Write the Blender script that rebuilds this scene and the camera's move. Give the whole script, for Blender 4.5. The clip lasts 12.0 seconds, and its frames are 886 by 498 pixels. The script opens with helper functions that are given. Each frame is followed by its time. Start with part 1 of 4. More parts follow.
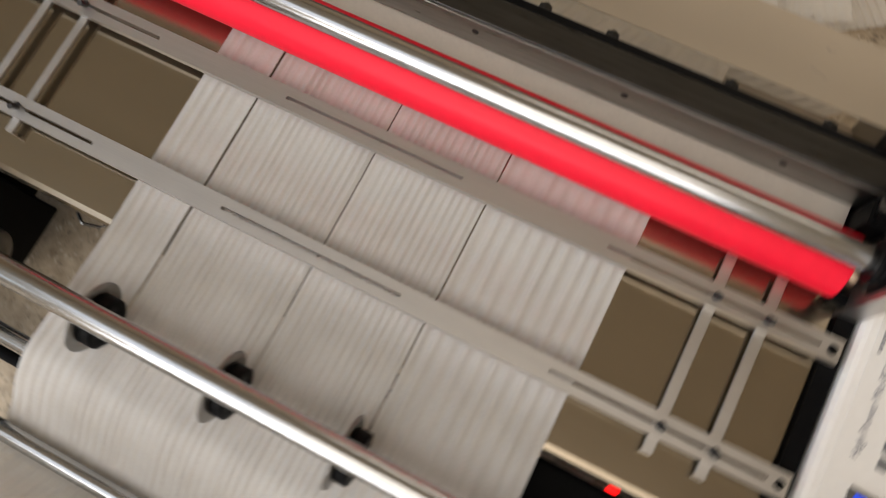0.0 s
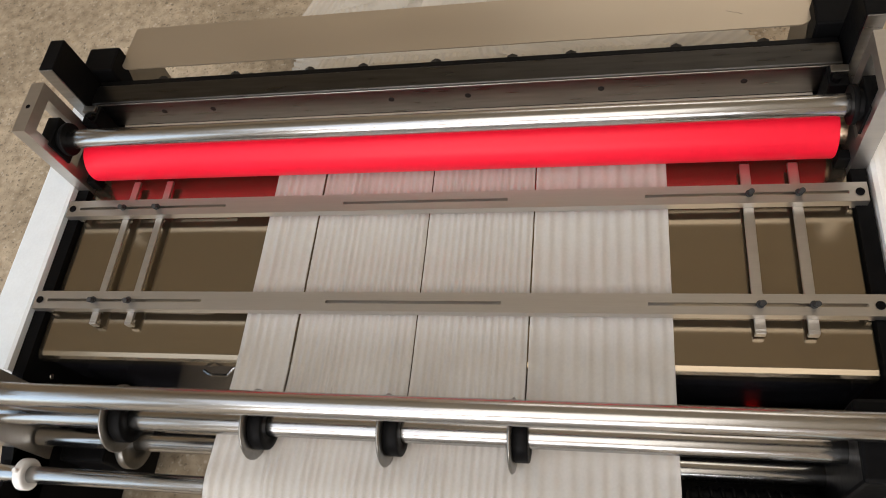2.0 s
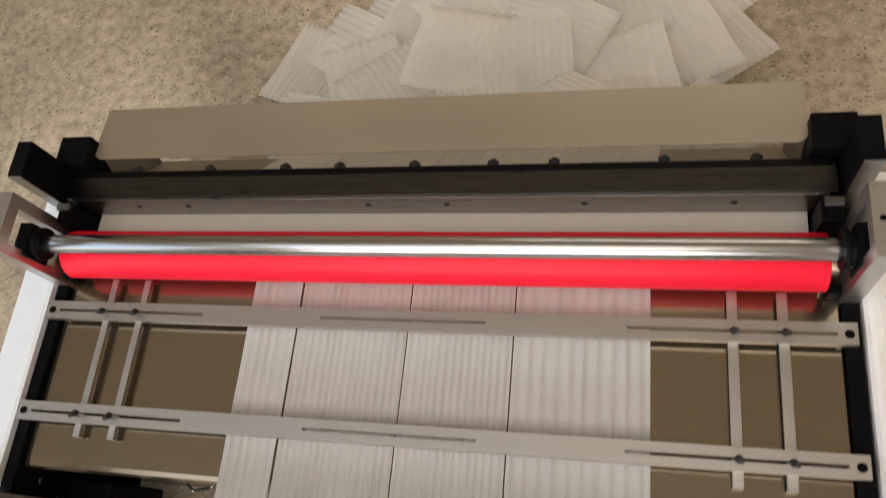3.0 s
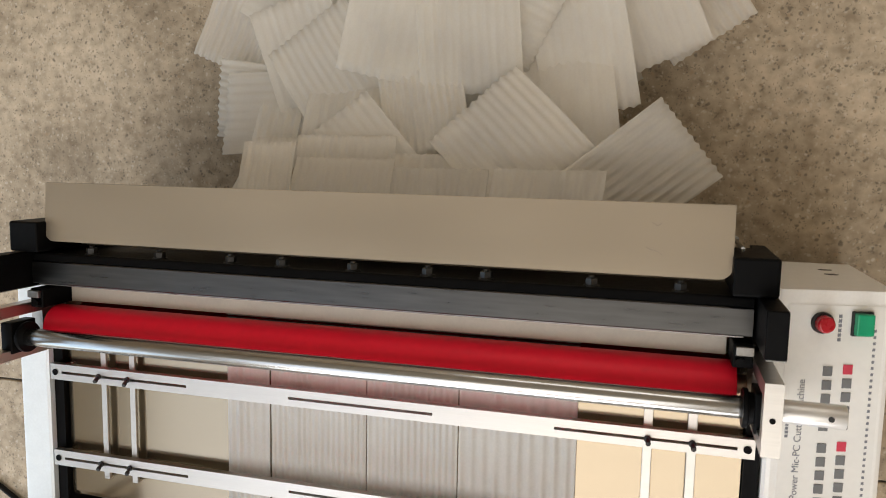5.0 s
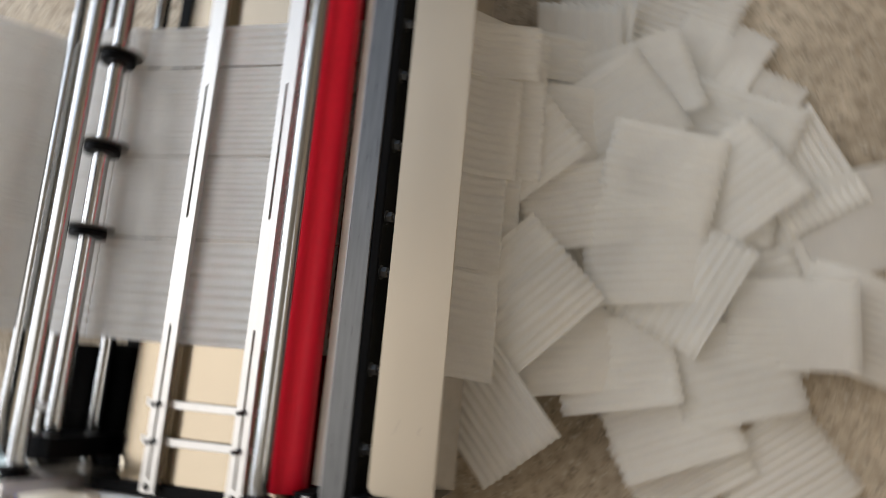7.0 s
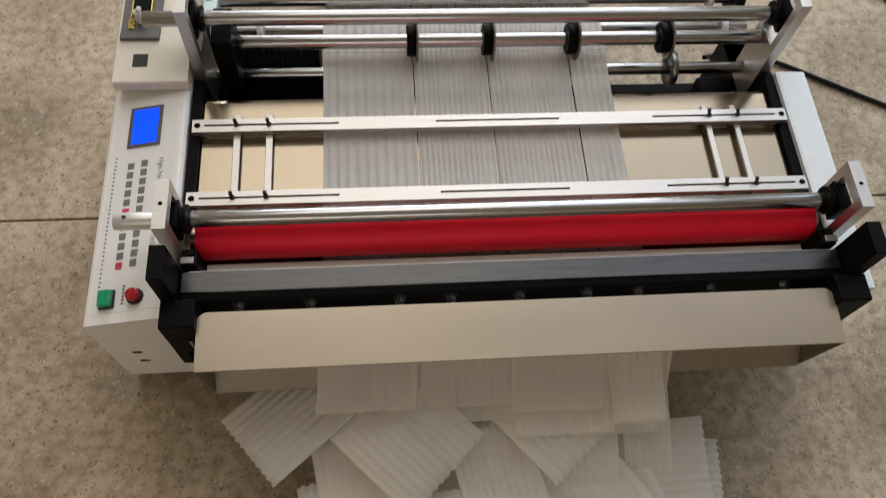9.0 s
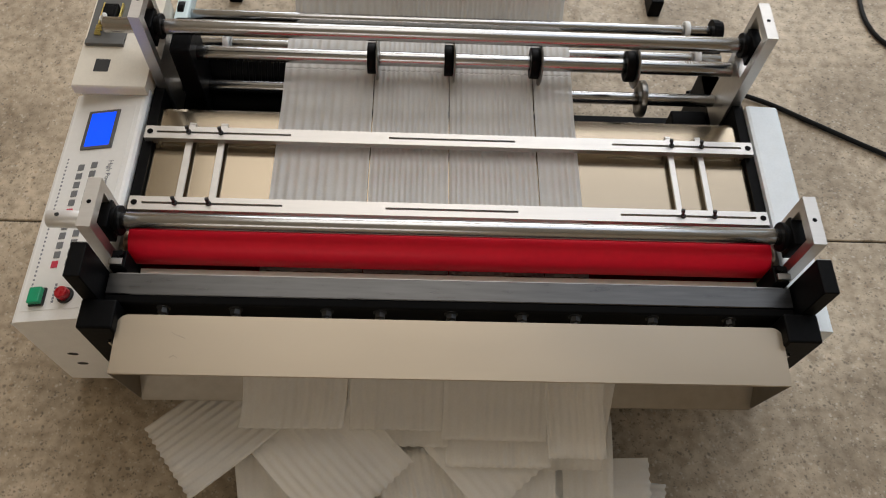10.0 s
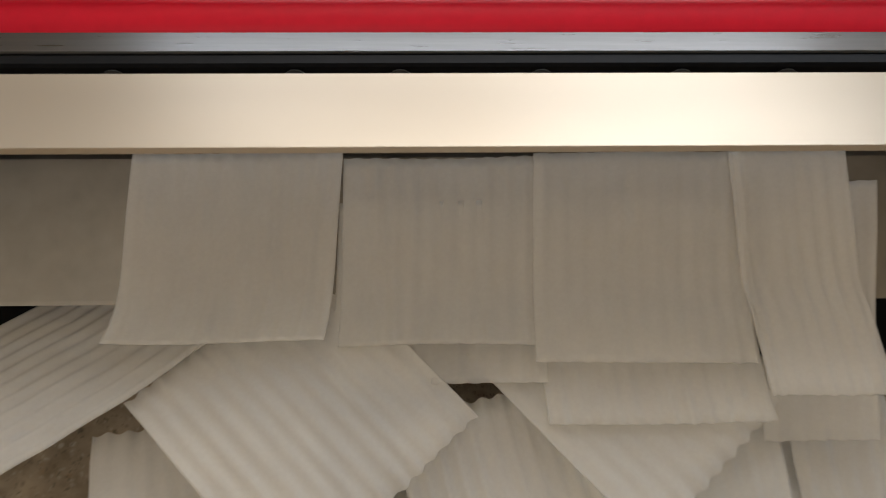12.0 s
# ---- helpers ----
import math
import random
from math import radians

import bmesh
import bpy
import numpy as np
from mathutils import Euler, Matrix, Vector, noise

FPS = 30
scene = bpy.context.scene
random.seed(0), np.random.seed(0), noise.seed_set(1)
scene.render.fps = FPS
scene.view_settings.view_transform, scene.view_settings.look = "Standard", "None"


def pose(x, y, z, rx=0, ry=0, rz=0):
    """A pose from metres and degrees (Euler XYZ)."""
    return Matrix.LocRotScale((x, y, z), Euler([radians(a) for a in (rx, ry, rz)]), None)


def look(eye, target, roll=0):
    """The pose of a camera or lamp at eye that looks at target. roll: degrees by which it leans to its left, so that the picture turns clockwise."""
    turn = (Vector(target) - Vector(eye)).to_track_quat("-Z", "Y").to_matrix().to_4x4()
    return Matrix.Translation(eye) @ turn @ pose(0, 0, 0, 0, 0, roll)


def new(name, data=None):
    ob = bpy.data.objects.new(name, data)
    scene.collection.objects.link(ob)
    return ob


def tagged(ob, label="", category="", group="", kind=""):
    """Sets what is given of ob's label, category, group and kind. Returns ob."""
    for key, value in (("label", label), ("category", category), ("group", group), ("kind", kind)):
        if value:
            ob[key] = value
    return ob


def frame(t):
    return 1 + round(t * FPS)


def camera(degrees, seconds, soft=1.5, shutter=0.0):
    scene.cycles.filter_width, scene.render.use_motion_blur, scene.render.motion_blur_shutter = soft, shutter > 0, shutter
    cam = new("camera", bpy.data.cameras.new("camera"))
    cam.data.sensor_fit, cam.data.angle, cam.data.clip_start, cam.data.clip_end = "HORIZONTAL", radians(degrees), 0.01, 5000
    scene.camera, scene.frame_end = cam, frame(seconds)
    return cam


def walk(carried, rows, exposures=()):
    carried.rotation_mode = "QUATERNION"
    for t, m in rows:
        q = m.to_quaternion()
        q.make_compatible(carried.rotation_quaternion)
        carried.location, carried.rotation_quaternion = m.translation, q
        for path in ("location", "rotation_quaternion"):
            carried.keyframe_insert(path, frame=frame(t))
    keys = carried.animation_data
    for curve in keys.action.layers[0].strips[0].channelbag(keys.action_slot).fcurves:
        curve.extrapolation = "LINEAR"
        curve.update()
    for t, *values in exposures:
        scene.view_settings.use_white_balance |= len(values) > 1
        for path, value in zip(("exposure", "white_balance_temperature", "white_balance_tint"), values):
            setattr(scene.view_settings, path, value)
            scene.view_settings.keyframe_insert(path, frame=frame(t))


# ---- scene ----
cam = camera(59.6, 12.0, 0.9, 0.5)
PATH = [
    (0, (0.261, -0.243, 1.12), (-0.056, 0.151, -0.815), -12.2),
    (0.5, (0.224, -0.446, 1.114), (-0.112, 0.224, -0.74), -16.7),
    (1, (0.25, -0.509, 1.154), (-0.174, 0.363, -0.595), -21.5),
    (1.5, (0.251, -0.537, 1.156), (-0.185, 0.382, -0.566), -22.2),
    (2, (0.248, -0.522, 1.168), (-0.186, 0.394, -0.557), -22.7),
    (2.5, (0.263, -0.454, 1.175), (-0.17, 0.429, -0.566), -24.3),
    (3, (0.298, -0.268, 1.243), (-0.191, 0.45, -0.559), -31.1),
    (3.5, (0.356, -0.105, 1.294), (-0.157, 0.401, -0.572), -43.9),
    (3.7, (0.389, -0.031, 1.309), (-0.133, 0.354, -0.583), -53.2),
    (5.3, (0.422, 0.4, 1.348), (-0.123, 0.122, -0.556), -113.6),
    (5.5, (0.447, 0.413, 1.365), (-0.11, 0.122, -0.533), -109.6),
    (6, (0.392, 0.5, 1.384), (-0.13, 0.088, -0.502), -101.2),
    (6.5, (0.333, 0.563, 1.366), (-0.048, 0.061, -0.532), -86.0),
    (6.7, (0.361, 0.571, 1.374), (0.003, 0.054, -0.525), -73.6),
    (8.3, (0.217, 0.665, 1.338), (0.004, -0.129, -0.485), 4.8),
    (8.5, (0.214, 0.657, 1.368), (0.039, -0.125, -0.465), 7.4),
    (9, (0.219, 0.656, 1.465), (0.058, -0.204, -0.333), 7.6),
    (9.5, (0.179, 0.669, 1.471), (0.051, -0.269, -0.29), 5.7),
    (10, (0.057, 0.68, 1.43), (-0.008, -0.277, -0.325), 4.8),
    (10.5, (0.047, 0.664, 1.334), (0.032, -0.293, -0.423), 2.5),
    (11, (0.067, 0.665, 1.106), (0.057, -0.311, -0.64), 1.8),
    (11.5, (0.086, 0.711, 0.822), (0.057, -0.505, -0.766), 0.5),
    (12, (0.094, 0.74, 0.636), (0.048, -0.784, -0.658), 0.7),
]
EXPOSURES = [(0.0, 0.05, 6900, 12), (2.0, 0.17, 6900, 12), (3.5, 0.14, 6900, 12), (5.5, 0.26, 6500, 9), (6.5, 0.15, 6150, 9), (8.5, -0.13, 6450, 10), (9.5, -0.18, 6550, 10), (10.5, -0.11, 6500, 10), (11.0, 0.2, 6400, 10), (11.5, 0.33, 6350, 10), (12.0, 0.38, 6250, 9)]
walk(cam, [(t, look(eye, target, roll)) for t, eye, target, roll in PATH], EXPOSURES)

# ---- world and light ----
world = bpy.data.worlds.new("world")
scene.world = world
world.use_nodes = True
wn = world.node_tree
sky = wn.nodes.new("ShaderNodeTexSky")
sky.sky_type = "NISHITA"
sky.sun_disc = False
sky.sun_elevation, sky.sun_rotation = radians(40), radians(200)
wn.links.new(sky.outputs["Color"], wn.nodes["Background"].inputs["Color"])
wn.nodes["Background"].inputs["Strength"].default_value = 0.12

# the room: its west wall has a wide open loading door
ROOM = dict(x0=-4.6, x1=4.2, y0=-4.2, y1=4.4, h=3.9)
DOOR = dict(y0=-3.8, y1=0.6, z0=0.0, z1=3.3)
ROOF = dict(x0=-3.2, x1=1.7, y0=-4.1, y1=-0.4)
SOUTH = dict(x0=-2.6, x1=2.0, z0=0.9, z1=2.7)
HIGH = dict(x0=-0.6, x1=3.05, z0=2.35, z1=3.45)


def area_lamp(name, size_x, size_y, energy, colour, m):
    data = bpy.data.lights.new(name, "AREA")
    data.shape, data.size, data.size_y, data.energy, data.color = "RECTANGLE", size_x, size_y, energy, colour
    ob = new(name, data)
    ob.matrix_world = m
    return ob


area_lamp("door_daylight", 4.3, 3.2, 44, (0.66, 0.84, 1.0), look((-4.55, -1.6, 1.65), (0.0, -0.3, 0.5)))
# added unseen roof lamps: cool key south-west, weaker fill elsewhere, warm in the east
KEY = dict(x1=-0.65, y1=-3.1)
for name, x0, x1, y0, y1, energy, tone in (("roof_key", ROOF["x0"], KEY["x1"], ROOF["y0"], KEY["y1"], 38, (0.90, 0.95, 1.0)),
                                           ("roof_fill", ROOF["x0"], KEY["x1"], KEY["y1"], ROOF["y1"], 25, (0.92, 0.96, 1.0)),
                                           ("roof_fill", KEY["x1"], ROOF["x1"], ROOF["y0"], ROOF["y1"], 58, (1.0, 0.92, 0.80))):
    area_lamp(name, x1 - x0 - 0.04, y1 - y0 - 0.04, energy, tone, pose((x0 + x1) / 2, (y0 + y1) / 2, ROOM["h"] + 0.05))
area_lamp("south_daylight", SOUTH["x1"] - SOUTH["x0"] - 0.04, SOUTH["z1"] - SOUTH["z0"] - 0.04, 122, (0.96, 0.97, 1.0), pose((SOUTH["x0"] + SOUTH["x1"]) / 2, ROOM["y0"] - 0.08, (SOUTH["z0"] + SOUTH["z1"]) / 2, 90))
# warm fill added in an invented north wall opening to brighten the pile
area_lamp("pile_fill", 3.55, 1.0, 26, (1.0, 0.91, 0.78), look((1.22, 4.45, 2.9), (0.1, 0.6, 0.3)))


# ---- materials ----
def material(name, colour, rough=0.5, metal=0.0, scale=40.0, vary=0.12, bump=0.0, fine=8.0, stretch=(1, 1, 1), rough_vary=0.08, coat=0.0,
             translucent=0.0, random_vary=0.0, bump_scale=None, tint=None, gloss=0.5, clear=0.0, detail=6):
    """Principled surface with mottling at two scales, a varying gloss and a fine relief."""
    m = bpy.data.materials.new(name)
    m.use_nodes = True
    n, l = m.node_tree.nodes, m.node_tree.links
    b = n["Principled BSDF"]
    co = n.new("ShaderNodeTexCoord")
    mp = n.new("ShaderNodeMapping")
    mp.inputs["Scale"].default_value = stretch
    l.new(co.outputs["Object"], mp.inputs["Vector"])
    big, small = n.new("ShaderNodeTexNoise"), n.new("ShaderNodeTexNoise")
    big.inputs["Scale"].default_value, big.inputs["Detail"].default_value = scale / fine, min(3, detail)
    small.inputs["Scale"].default_value, small.inputs["Detail"].default_value = scale, detail
    l.new(mp.outputs["Vector"], big.inputs["Vector"])
    l.new(mp.outputs["Vector"], small.inputs["Vector"])
    add = n.new("ShaderNodeMath")
    add.operation = "ADD"
    l.new(big.outputs["Fac"], add.inputs[0])
    l.new(small.outputs["Fac"], add.inputs[1])
    ramp = n.new("ShaderNodeMapRange")
    ramp.inputs["From Min"].default_value, ramp.inputs["From Max"].default_value = 0.6, 1.4
    l.new(add.outputs[0], ramp.inputs["Value"])
    mix = n.new("ShaderNodeMix")
    mix.data_type = "RGBA"
    lo = tint or tuple(c * (1 - vary) for c in colour)
    mix.inputs["A"].default_value = (*lo, 1)
    mix.inputs["B"].default_value = (*(min(1, c * (1 + vary)) for c in colour), 1)
    l.new(ramp.outputs["Result"], mix.inputs["Factor"])
    out = mix.outputs["Result"]
    if random_vary:
        info = n.new("ShaderNodeObjectInfo")
        rr = n.new("ShaderNodeMapRange")
        rr.inputs["To Min"].default_value, rr.inputs["To Max"].default_value = 1 - random_vary, 1 + random_vary
        l.new(info.outputs["Random"], rr.inputs["Value"])
        hs = n.new("ShaderNodeHueSaturation")
        l.new(rr.outputs["Result"], hs.inputs["Value"])
        l.new(out, hs.inputs["Color"])
        out = hs.outputs["Color"]
    l.new(out, b.inputs["Base Color"])
    rr = n.new("ShaderNodeMapRange")
    rr.inputs["To Min"].default_value, rr.inputs["To Max"].default_value = max(0.02, rough - rough_vary), min(1, rough + rough_vary)
    l.new(small.outputs["Fac"], rr.inputs["Value"])
    l.new(rr.outputs["Result"], b.inputs["Roughness"])
    b.inputs["Metallic"].default_value = metal
    b.inputs["Coat Weight"].default_value = coat
    b.inputs["Specular IOR Level"].default_value = gloss
    if bump:
        bp = n.new("ShaderNodeBump")
        bp.inputs["Strength"].default_value, bp.inputs["Distance"].default_value = bump, 0.001
        src = small
        if bump_scale:
            src = n.new("ShaderNodeTexNoise")
            src.inputs["Scale"].default_value, src.inputs["Detail"].default_value = bump_scale, 4
            l.new(mp.outputs["Vector"], src.inputs["Vector"])
        l.new(src.outputs["Fac"], bp.inputs["Height"])
        l.new(bp.outputs["Normal"], b.inputs["Normal"])
    if translucent:
        tr = n.new("ShaderNodeBsdfTranslucent")
        l.new(out, tr.inputs["Color"])
        ms = n.new("ShaderNodeMixShader")
        ms.inputs["Fac"].default_value = translucent
        l.new(b.outputs["BSDF"], ms.inputs[1])
        l.new(tr.outputs["BSDF"], ms.inputs[2])
        end = ms.outputs["Shader"]
        if clear:
            see = n.new("ShaderNodeBsdfTransparent")
            mc = n.new("ShaderNodeMixShader")
            mc.inputs["Fac"].default_value = clear
            l.new(end, mc.inputs[1])
            l.new(see.outputs["BSDF"], mc.inputs[2])
            end = mc.outputs["Shader"]
        l.new(end, n["Material Output"].inputs["Surface"])
    return m


def concrete():
    """Ground concrete: beige grey paste with exposed pale and dark grains, stains and scuffs."""
    m = bpy.data.materials.new("ground concrete")
    m.use_nodes = True
    n, l = m.node_tree.nodes, m.node_tree.links
    b = n["Principled BSDF"]
    co = n.new("ShaderNodeTexCoord")

    def noise_tex(scale, detail=5):
        t = n.new("ShaderNodeTexNoise")
        t.inputs["Scale"].default_value, t.inputs["Detail"].default_value = scale, detail
        l.new(co.outputs["Object"], t.inputs["Vector"])
        return t

    def ramp(src, stops):
        r = n.new("ShaderNodeValToRGB")
        while len(r.color_ramp.elements) < len(stops):
            r.color_ramp.elements.new(0.5)
        for e, (p, c) in zip(r.color_ramp.elements, stops):
            e.position, e.color = p, (*c, 1)
        l.new(src, r.inputs["Fac"])
        return r

    def blend(kind, fac, a, c):
        x = n.new("ShaderNodeMix")
        x.data_type, x.blend_type = "RGBA", kind
        if isinstance(fac, float):
            x.inputs["Factor"].default_value = fac
        else:
            l.new(fac, x.inputs["Factor"])
        l.new(a, x.inputs["A"])
        l.new(c, x.inputs["B"])
        return x.outputs["Result"]

    base = ramp(noise_tex(3.2, 6).outputs["Fac"], [(0.3, (0.265, 0.212, 0.149)), (0.5, (0.43, 0.352, 0.258)), (0.7, (0.58, 0.487, 0.37))])
    mott = ramp(noise_tex(44, 12).outputs["Fac"], [(0.3, (0.64, 0.61, 0.56)), (0.5, (0.94, 0.93, 0.9)), (0.7, (1.16, 1.15, 1.12))])
    col = blend("MULTIPLY", 1.0, base.outputs["Color"], mott.outputs["Color"])
    for scale, lim, tone, full in ((75, 0.2, (0.66, 0.60, 0.50), 0.45), (58, 0.17, (0.13, 0.105, 0.075), 0.75), (190, 0.26, (0.10, 0.085, 0.06), 0.6), (130, 0.24, (0.62, 0.57, 0.47), 0.35), (48, 0.13, (0.36, 0.25, 0.15), 0.6), (95, 0.2, (0.12, 0.10, 0.07), 0.7)):
        v = n.new("ShaderNodeTexVoronoi")
        v.inputs["Scale"].default_value = scale
        warp = n.new("ShaderNodeMix")
        warp.data_type, warp.blend_type = "RGBA", "ADD"
        warp.inputs["Factor"].default_value = 0.012
        l.new(co.outputs["Object"], warp.inputs["A"])
        l.new(noise_tex(scale * 0.8, 2).outputs["Color"], warp.inputs["B"])
        l.new(warp.outputs["Result"], v.inputs["Vector"])
        f = ramp(v.outputs["Distance"], [(lim * 0.7, (full, full, full)), (lim * 1.5, (0, 0, 0))])
        rgb = n.new("ShaderNodeRGB")
        rgb.outputs[0].default_value = (*tone, 1)
        gate = ramp(noise_tex(scale * 0.45, 1).outputs["Fac"], [(0.48, (0, 0, 0)), (0.56, (1, 1, 1))])
        both = n.new("ShaderNodeMath")
        both.operation = "MULTIPLY"
        l.new(f.outputs["Color"], both.inputs[0])
        l.new(gate.outputs["Color"], both.inputs[1])
        col = blend("MIX", both.outputs[0], col, rgb.outputs[0])
    l.new(col, b.inputs["Base Color"])
    rr = n.new("ShaderNodeMapRange")
    rr.inputs["To Min"].default_value, rr.inputs["To Max"].default_value = 0.45, 0.8
    l.new(noise_tex(14).outputs["Fac"], rr.inputs["Value"])
    l.new(rr.outputs["Result"], b.inputs["Roughness"])
    bp = n.new("ShaderNodeBump")
    bp.inputs["Strength"].default_value, bp.inputs["Distance"].default_value = 0.35, 0.002
    l.new(noise_tex(120).outputs["Fac"], bp.inputs["Height"])
    l.new(bp.outputs["Normal"], b.inputs["Normal"])
    return m


CONCRETE = concrete()
JOINT = material("joint filler", (0.07, 0.06, 0.05), 0.9, scale=200)
WALL = material("beige wall plaster", (0.55, 0.45, 0.33), 0.85, scale=30, bump=0.2)
CEILING = material("pale ceiling sheet", (0.62, 0.58, 0.5), 0.8, scale=20)
WHITE = material("white powder coat", (0.86, 0.855, 0.83), 0.42, scale=300, vary=0.04, bump=0.08)
# WHITE with the blue west daylight on the cover mixed into its colour
COVER = material("white powder coat in blue daylight", (0.78, 0.84, 0.875), 0.42, scale=300, vary=0.04, bump=0.08)
WORN = material("worn bronze journal", (0.40, 0.29, 0.21), 0.35, 1.0, scale=120, vary=0.2)
CREAM = material("cream powder coat", (0.70, 0.65, 0.55), 0.5, scale=260, vary=0.05, bump=0.1)
PANEL = material("panel film", (0.82, 0.815, 0.785), 0.38, scale=120, vary=0.03)
BLACK = material("black oxide steel", (0.0045, 0.0045, 0.0048), 0.45, scale=140, vary=0.3, bump=0.1, gloss=0.055)
BOLT = material("blackened bolt", (0.022, 0.021, 0.02), 0.36, scale=200, vary=0.3, gloss=0.45)
BLACK_GLOSS = material("glossy black paint", (0.012, 0.012, 0.015), 0.16, scale=60, vary=0.3, bump=0.05)
CABLE = material("black cable sheath", (0.007, 0.007, 0.007), 0.5, scale=200, gloss=0.15)
RUBBER = material("black rubber", (0.02, 0.02, 0.02), 0.7, scale=200)
STEEL = material("ground steel shaft", (0.47, 0.47, 0.465), 0.22, 1.0, scale=60, vary=0.08, stretch=(0.3, 6, 6), bump=0.03, rough_vary=0.05)
FACE = material("ground steel face", (0.30, 0.292, 0.28), 0.3, 1.0, scale=40, vary=0.2, stretch=(0.4, 4, 4), bump=0.05)
BEAM = material("oiled tool steel", (0.085, 0.084, 0.082), 0.3, 1.0, scale=40, vary=0.25, stretch=(0.4, 4, 4), bump=0.08)
BLADE = material("dull blade steel", (0.26, 0.25, 0.235), 0.36, 1.0, scale=120, vary=0.2)
ALU = material("milled aluminium", (0.53, 0.51, 0.48), 0.4, 1.0, scale=160, vary=0.06, stretch=(0.2, 5, 5), bump=0.06)
SHEET = material("brushed stainless sheet", (0.33, 0.275, 0.2), 0.17, 0.95, scale=60, vary=0.03, stretch=(0.3, 2.5, 2.5), rough_vary=0.015)
DULL = material("dull zinc sheet", (0.30, 0.27, 0.225), 0.5, 1.0, scale=60, vary=0.15, bump=0.06)
TRAY = material("smeared stainless cover", (0.41, 0.346, 0.262), 0.32, 0.55, scale=9, vary=0.08, rough_vary=0.03, fine=3, stretch=(0.6, 1.6, 1), detail=0)
RED = material("red silicone rubber", (0.88, 0.01, 0.036), 0.45, scale=90, vary=0.06, bump=0.06, gloss=0.3)
FOAM = material("white foam sheet", (0.97, 0.935, 0.87), 0.6, scale=300, vary=0.04, bump=0.15, translucent=0.34, random_vary=0.05, clear=0.45)
# same foam as the sheets, colour darkened to hold back light on the web
FOAM_DIM = material("white foam, dimmed for the web", (0.77, 0.75, 0.715), 0.5, scale=300, vary=0.05, bump=0.15, translucent=0.16, clear=0.3)
KEY_GREY = material("grey key", (0.17, 0.175, 0.18), 0.5, scale=200)
KEY_RED = material("red key", (0.62, 0.05, 0.09), 0.5, scale=200)
BUTTON_RED = material("red button plastic", (0.42, 0.008, 0.018), 0.28, scale=80)
BUTTON_GREEN = material("green button plastic", (0.006, 0.33, 0.16), 0.3, scale=80)
PRINT = material("grey print", (0.2, 0.21, 0.24), 0.6, scale=200)
# lit copy of the shaft steel, its bright reflection put into the colour
SHAFT_LIT = material("lit shaft steel", (0.74, 0.73, 0.71), 0.36, 0.55, scale=90, vary=0.06)
NYLON = material("white nylon", (0.74, 0.74, 0.72), 0.45, scale=150)
ARM = material("pale blue enamel", (0.62, 0.74, 0.75), 0.3, scale=80, vary=0.05)
BRASS = material("brass strip", (0.75, 0.6, 0.2), 0.3, 1.0, scale=90)
BROWN = material("brown board", (0.36, 0.20, 0.09), 0.7, scale=60, vary=0.2, bump=0.2)
GREY_DARK = material("dark grey socket plate", (0.10, 0.10, 0.095), 0.45, scale=120)


def glowing(name, colour, strength):
    m = bpy.data.materials.new(name)
    m.use_nodes = True
    b = m.node_tree.nodes["Principled BSDF"]
    b.inputs["Base Color"].default_value = (*colour, 1)
    b.inputs["Roughness"].default_value = 0.15
    b.inputs["Emission Color"].default_value = (*colour, 1)
    b.inputs["Emission Strength"].default_value = strength
    return m


LCD = glowing("backlit blue display", (0.0, 0.07, 1.0), 0.9)
LED = glowing("red sensor lamp", (1.0, 0.01, 0.01), 2.5)


# ---- mesh helpers ----
def box(bm, x0, x1, y0, y1, z0, z1, bevel=0.0, turn=None, seg=2):
    """A box, its edges rounded by bevel; turn: a matrix laid over it."""
    r = bmesh.ops.create_cube(bm, size=1.0, matrix=Matrix.Translation(((x0 + x1) / 2, (y0 + y1) / 2, (z0 + z1) / 2)) @ Matrix.Diagonal((x1 - x0, y1 - y0, z1 - z0, 1)))
    vs = r["verts"]
    if bevel:
        es = list({e for v in vs for e in v.link_edges})
        vs = bmesh.ops.bevel(bm, geom=es, offset=bevel, segments=seg, affect="EDGES", profile=0.5)["verts"]
    if turn is not None:
        bmesh.ops.transform(bm, matrix=turn, verts=vs)
    return vs


def rod(bm, a, b, r, seg=32, bevel=0.0, r2=None):
    """A round bar from a to b."""
    a, b = Vector(a), Vector(b)
    d = b - a
    m = Matrix.Translation((a + b) / 2) @ d.to_track_quat("Z", "Y").to_matrix().to_4x4()
    vs = bmesh.ops.create_cone(bm, cap_ends=True, segments=seg, radius1=r, radius2=r if r2 is None else r2, depth=d.length, matrix=m)["verts"]
    if bevel:
        es = [e for e in {e for v in vs for e in v.link_edges} if len(e.link_faces) == 2 and any(len(f.verts) > 4 for f in e.link_faces)]
        bmesh.ops.bevel(bm, geom=es, offset=bevel, segments=2, affect="EDGES", profile=0.5)
    return vs


def ring(bm, x0, x1, cy, cz, r_in, r_out, seg=40, bevel=0.0008):
    """A ring round an axis along x."""
    prof = [(x0, r_in), (x0, r_out - bevel), (x0 + bevel, r_out), (x1 - bevel, r_out), (x1, r_out - bevel), (x1, r_in)]
    loops = []
    for i in range(seg):
        a = 2 * math.pi * i / seg
        loops.append([bm.verts.new((x, cy + r * math.cos(a), cz + r * math.sin(a))) for x, r in prof])
    for i in range(seg):
        p, q = loops[i], loops[(i + 1) % seg]
        for k in range(len(prof)):
            j = (k + 1) % len(prof)
            bm.faces.new((p[k], p[j], q[j], q[k]))


